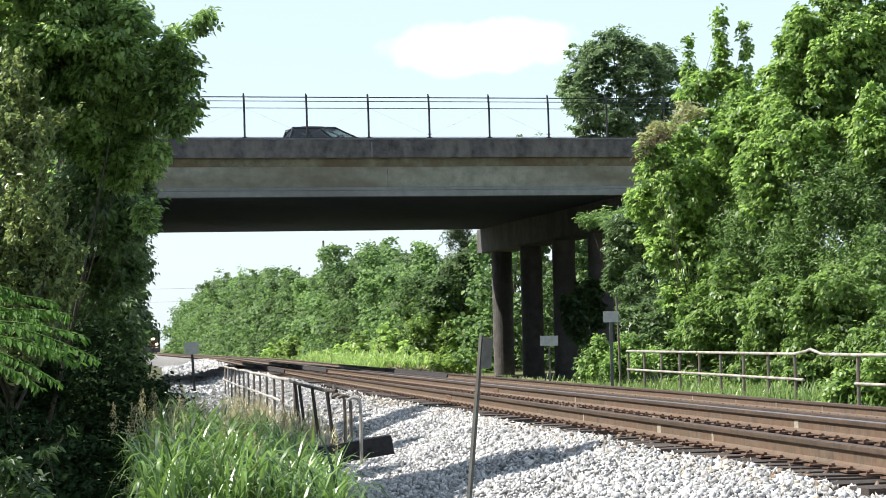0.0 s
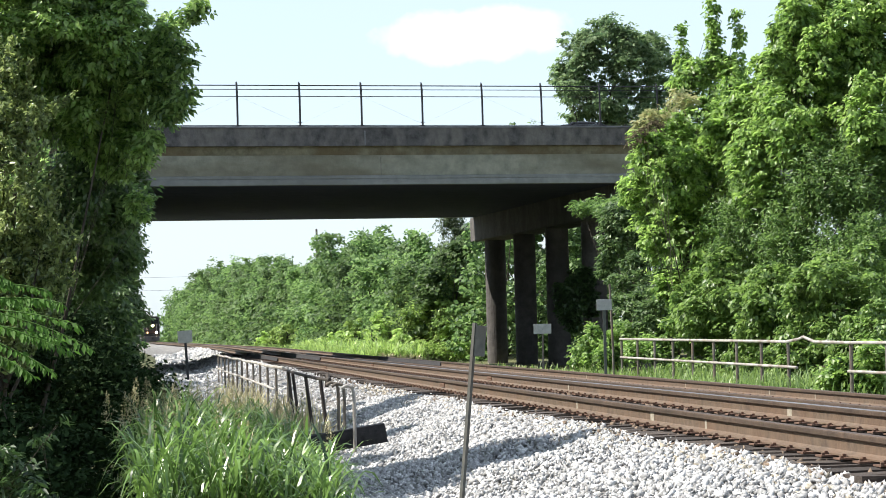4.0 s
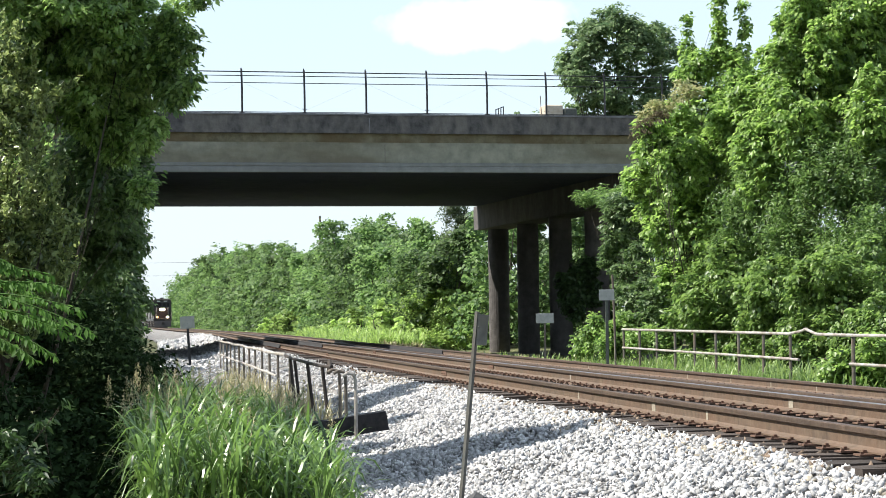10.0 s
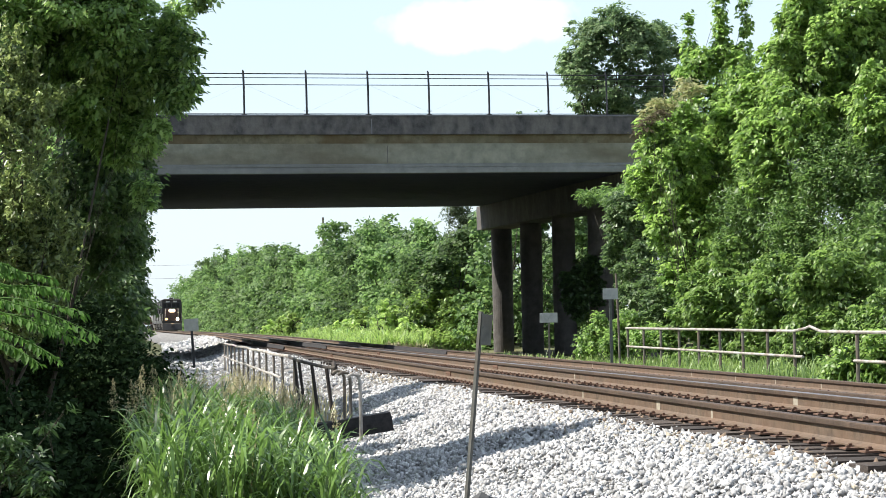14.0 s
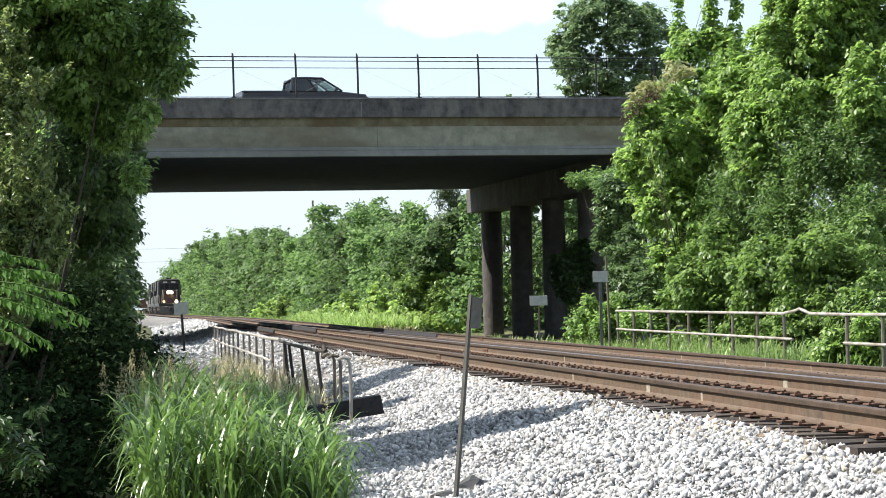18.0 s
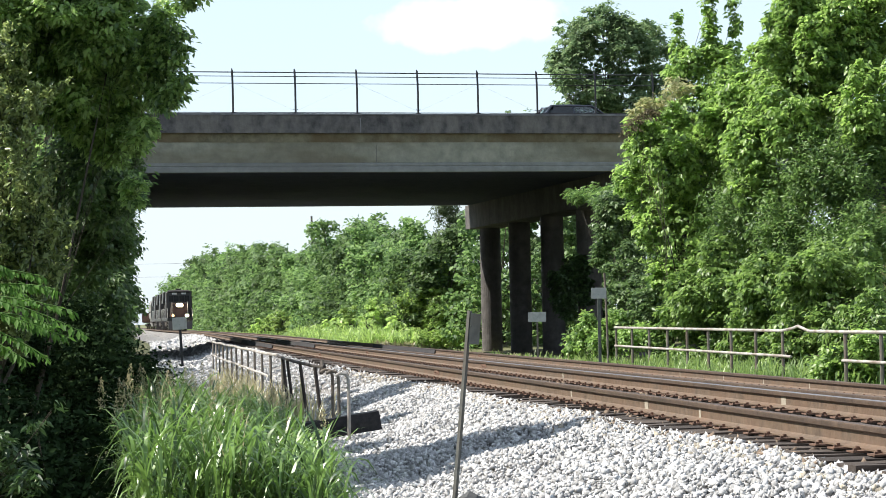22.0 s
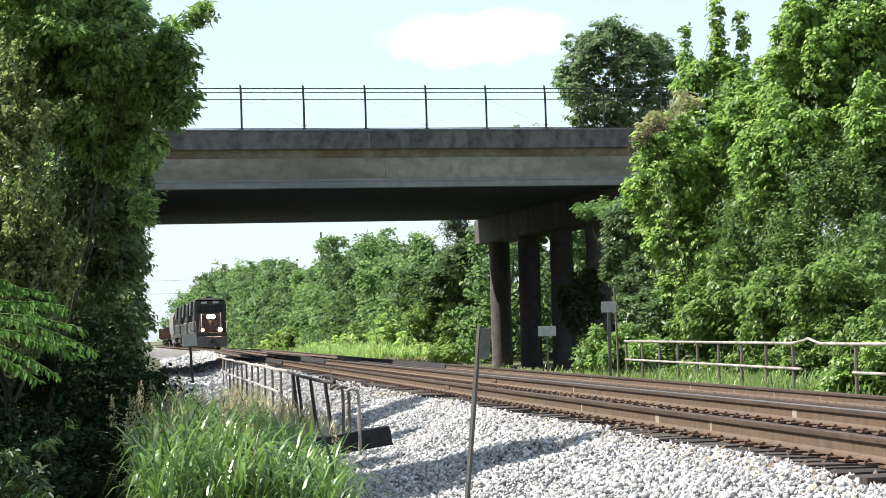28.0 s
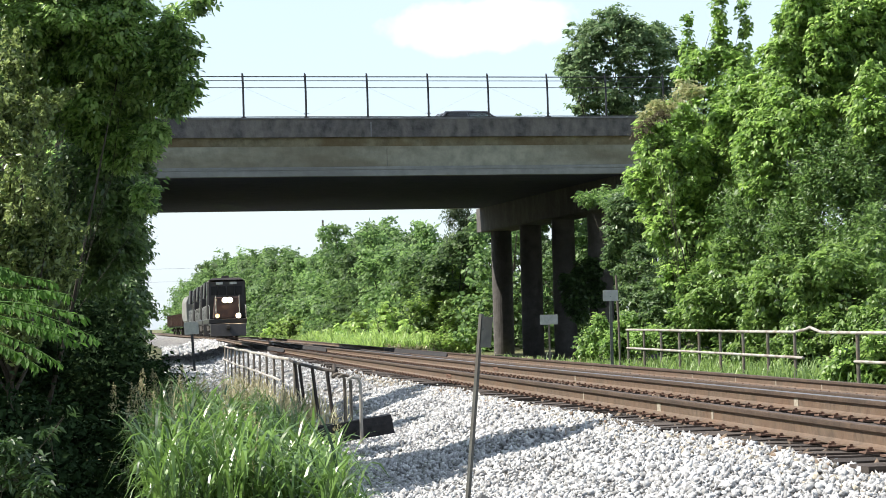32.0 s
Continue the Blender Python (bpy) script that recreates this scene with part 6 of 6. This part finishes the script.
    if kind == "pickup_truck":
        part("cargo_bed", box(-2.85, -.78, 1.222, -.85, .78, 1.235), M_TRIM, car, "black bed floor liner")
        for s in (-1, 1):
            part("bed_rail", box(-2.92, s * .88 - .06, 1.19, -.78, s * .88 + .06, 1.27), colour, car, bevel=.015)
        part("tailgate", box(-2.97, -.8, .85, -2.90, .8, 1.27), colour, car, bevel=.01)
    xs = (outline[0][0] * .62, outline[-1][0] * .63)
    for x in xs:
        for s in (-1, 1):
            w = part("wheel", tube([(x, s * (half - .02), .34), (x, s * (half - .22), .34)], .34, 20), M_TYRE, car)
            part("rim", tube([(x, s * (half - .015), .34), (x, s * (half - .05), .34)], .22, 12), M_RIM, w)
    for s in (-1, 1):
        part("mirror", box(ff - .35, s * (half + .1) - .09, belt, ff - .22, s * (half + .1) + .09, belt + .15), colour, car, bevel=.02)
        xf, xb = outline[-2][0], outline[1][0]
        part("headlight", box(xf - .16, s * half * .72 - .16, .66, xf - .02, s * half * .72 + .16, .80), M_HEAD, car, bevel=.02)
        part("tail_lamp", box(xb - .01, s * half * .82 - .1, .78, xb + .1, s * half * .82 + .1, .98), M_TAIL, car, bevel=.02)
    part("bumper", box(outline[-1][0] - .12, -half * .9, .33, outline[-1][0] + .06, half * .9, .55), M_TRIM, car, bevel=.03)
    part("bumper", box(outline[0][0] - .06, -half * .9, .38, outline[0][0] + .12, half * .9, .58), M_TRIM, car, bevel=.03)
    return car


def work_trailer(label):
    """A flat trailer with a tan box, a dark crate, a bin and a thin mast."""
    tr = empty("work_trailer")
    tagged(tr, label, "trailer", group="road vehicles")
    part("flatbed", box(-3.3, -1.0, .75, 3.0, 1.0, .92), M_TRIM, tr, bevel=.02)
    part("drawbar", tube([(3.0, 0, .6), (4.6, 0, .55)], .05), M_TRIM, tr)
    part("tan_box", box(-.30, -.5, .92, .62, .5, 2.06), M_TAN, tr, "pale tan machine housing", bevel=.04)
    part("crate", box(.66, -.6, .92, 1.32, .6, 1.90), M_POST, tr, "dull green crate", bevel=.05)
    part("mast", tube([(-.48, -.5, .92), (-.56, -.5, 2.5)], .02, 6), M_PIPE_DULL, tr, "thin leaning mast")
    rack = part("rack", box(-2.95, -.6, .92, -2.4, .6, 1.0), M_FENCE, tr, "dark steel stake rack")
    for i in range(4):
        x = -2.88 + .13 * i
        part("stake", tube([(x, -.55, .95), (x, -.55, 1.80 + .045 * i)], .025, 6), M_FENCE, rack)
    part("rack_rail", tube([(-2.90, -.55, 1.79), (-2.47, -.55, 1.95)], .022, 6), M_FENCE, rack)
    for x in (-.6, .4):
        for s in (-1, 1):
            part("wheel", tube([(x, s * 1.05, .36), (x, s * 1.25, .36)], .36, 18), M_TYRE, tr)
    return tr


P_BLACK = paint("paint_black", (0.02, 0.021, 0.025))
P_NAVY = paint("paint_dark_blue_grey", (0.03, 0.035, 0.05))
P_GREY = paint("paint_grey", (0.10, 0.105, 0.12))
P_SILVER = paint("paint_silver", (0.58, 0.58, 0.58), metal=0.15)
P_WHITE = paint("paint_white", (0.75, 0.75, 0.74), metal=0.0)
P_PLUM = paint("paint_dark_plum", (0.022, 0.021, 0.03))


def drive(thing, s_ref, t_ref, speed, w):
    """Key a steady run along the road: it is at s_ref at t_ref; w: its lane, metres in from the near face."""
    turn = Matrix.Rotation(math.atan2(BU.y, BU.x), 4, "Z")
    walk(thing, [(t, Matrix.Translation(bridge_at(s_ref + speed * (t - t_ref), w, B_DECK + .02)) @ turn) for t in (0.0, 8.0, 16.0, 24.0, 32.0)])


def roll(thing, behind):
    """Key a vehicle of the train: behind = metres from the train's front to this vehicle's front."""
    rows = []
    for i in range(17):
        t = 2.0 * i
        a = TRAIN_A + TRAIN_SPEED * (32.0 - t) + behind
        rows.append((t, Matrix.Translation(at(a, GAUGE_C / 2, TRACKS[0][1])) @ Matrix.Rotation(radians(heading(a + 10) + 180), 4, "Z")))
    walk(thing, rows)


TRAIN_A, TRAIN_SPEED = 192.0, 9.5
lead_loco = locomotive("dark freight locomotive with lit headlight and ditch lights", True)
second_loco = locomotive("second dark freight locomotive coupled behind", False)
third_loco = locomotive("third dark freight locomotive coupled behind", False)
cars = [freight_car("covered_hopper", "dusty grey covered hopper car behind the locomotives")] + [freight_car("gondola", "low brown gondola car in the train") for _ in range(3)]
FLEET = [
    (vehicle("minivan", "black minivan with a light lower edge on the bridge road", P_BLACK), -0.19, 0.0, 20.3, 7.6),
    (vehicle("sedan", "dark blue-grey sedan on the bridge road", P_NAVY), -5.39, 1.2, 20.9, 7.6),
    (vehicle("crossover", "dark boxy wagon on the bridge road", P_BLACK), -2.19, 2.3, 22.2, 10.4),
    (vehicle("sedan", "black sedan on the bridge road", P_BLACK), -3.69, 3.2, 20.9, 7.6),
    (vehicle("suv", "large dark blue-grey sport utility vehicle on the bridge road", P_NAVY), 12.37, 5.5, 18.8, 4.4),
    (vehicle("pickup_truck", "silver pickup truck with a dark cab on the bridge road", P_SILVER), -2.86, 9.0, 21.9, 10.8),
    (vehicle("sedan", "dark low car in the far lane on the bridge road", P_NAVY), -0.45, 12.6, 17.2, 10.2),
    (vehicle("sedan", "black rounded sedan on the bridge road", P_BLACK), -4.61, 14.4, 20.9, 7.6),
    (vehicle("sedan", "grey low car in the far lane on the bridge road", P_GREY), -4.08, 16.5, 15.5, 10.2),
    (vehicle("pickup_truck", "dark plum-grey pickup truck on the bridge road", P_PLUM), -1.63, 18.0, 19.3, 4.4),
    (vehicle("sedan", "dark low car in the far lane on the bridge road", P_GREY), 0.09, 18.4, 14.7, 10.2),
    (vehicle("crossover", "dark sport utility vehicle on the bridge road", P_NAVY), 0.48, 21.4, 20.7, 7.6),
    (vehicle("crossover", "dark silver-edged crossover with side windows on the bridge road", P_GREY), 0.92, 22.6, 20.7, 7.2),
    (vehicle("sedan", "dark green-black sedan on the bridge road", P_BLACK), -0.60, 23.8, 20.8, 7.6),
    (vehicle("pickup_truck", "white pickup truck on the bridge road", P_WHITE), 13.60, 27.5, 18.8, 4.4),
    (vehicle("crossover", "dark grey van-like wagon on the bridge road", P_GREY), -0.99, 31.6, 21.5, 9.4),
    (work_trailer("flat trailer with tan machine and crate behind the silver truck"), -1.18, 9.4, 21.7, 10.8),
]


def motions():
    roll(lead_loco, 0.0)
    roll(second_loco, 22.4)
    roll(third_loco, 44.8)
    for i, car in enumerate(cars):
        roll(car, 67.4 + 17.9 * i)
    for thing, s_ref, t_ref, speed, w in FLEET:
        drive(thing, s_ref, t_ref, speed, w)


motions()
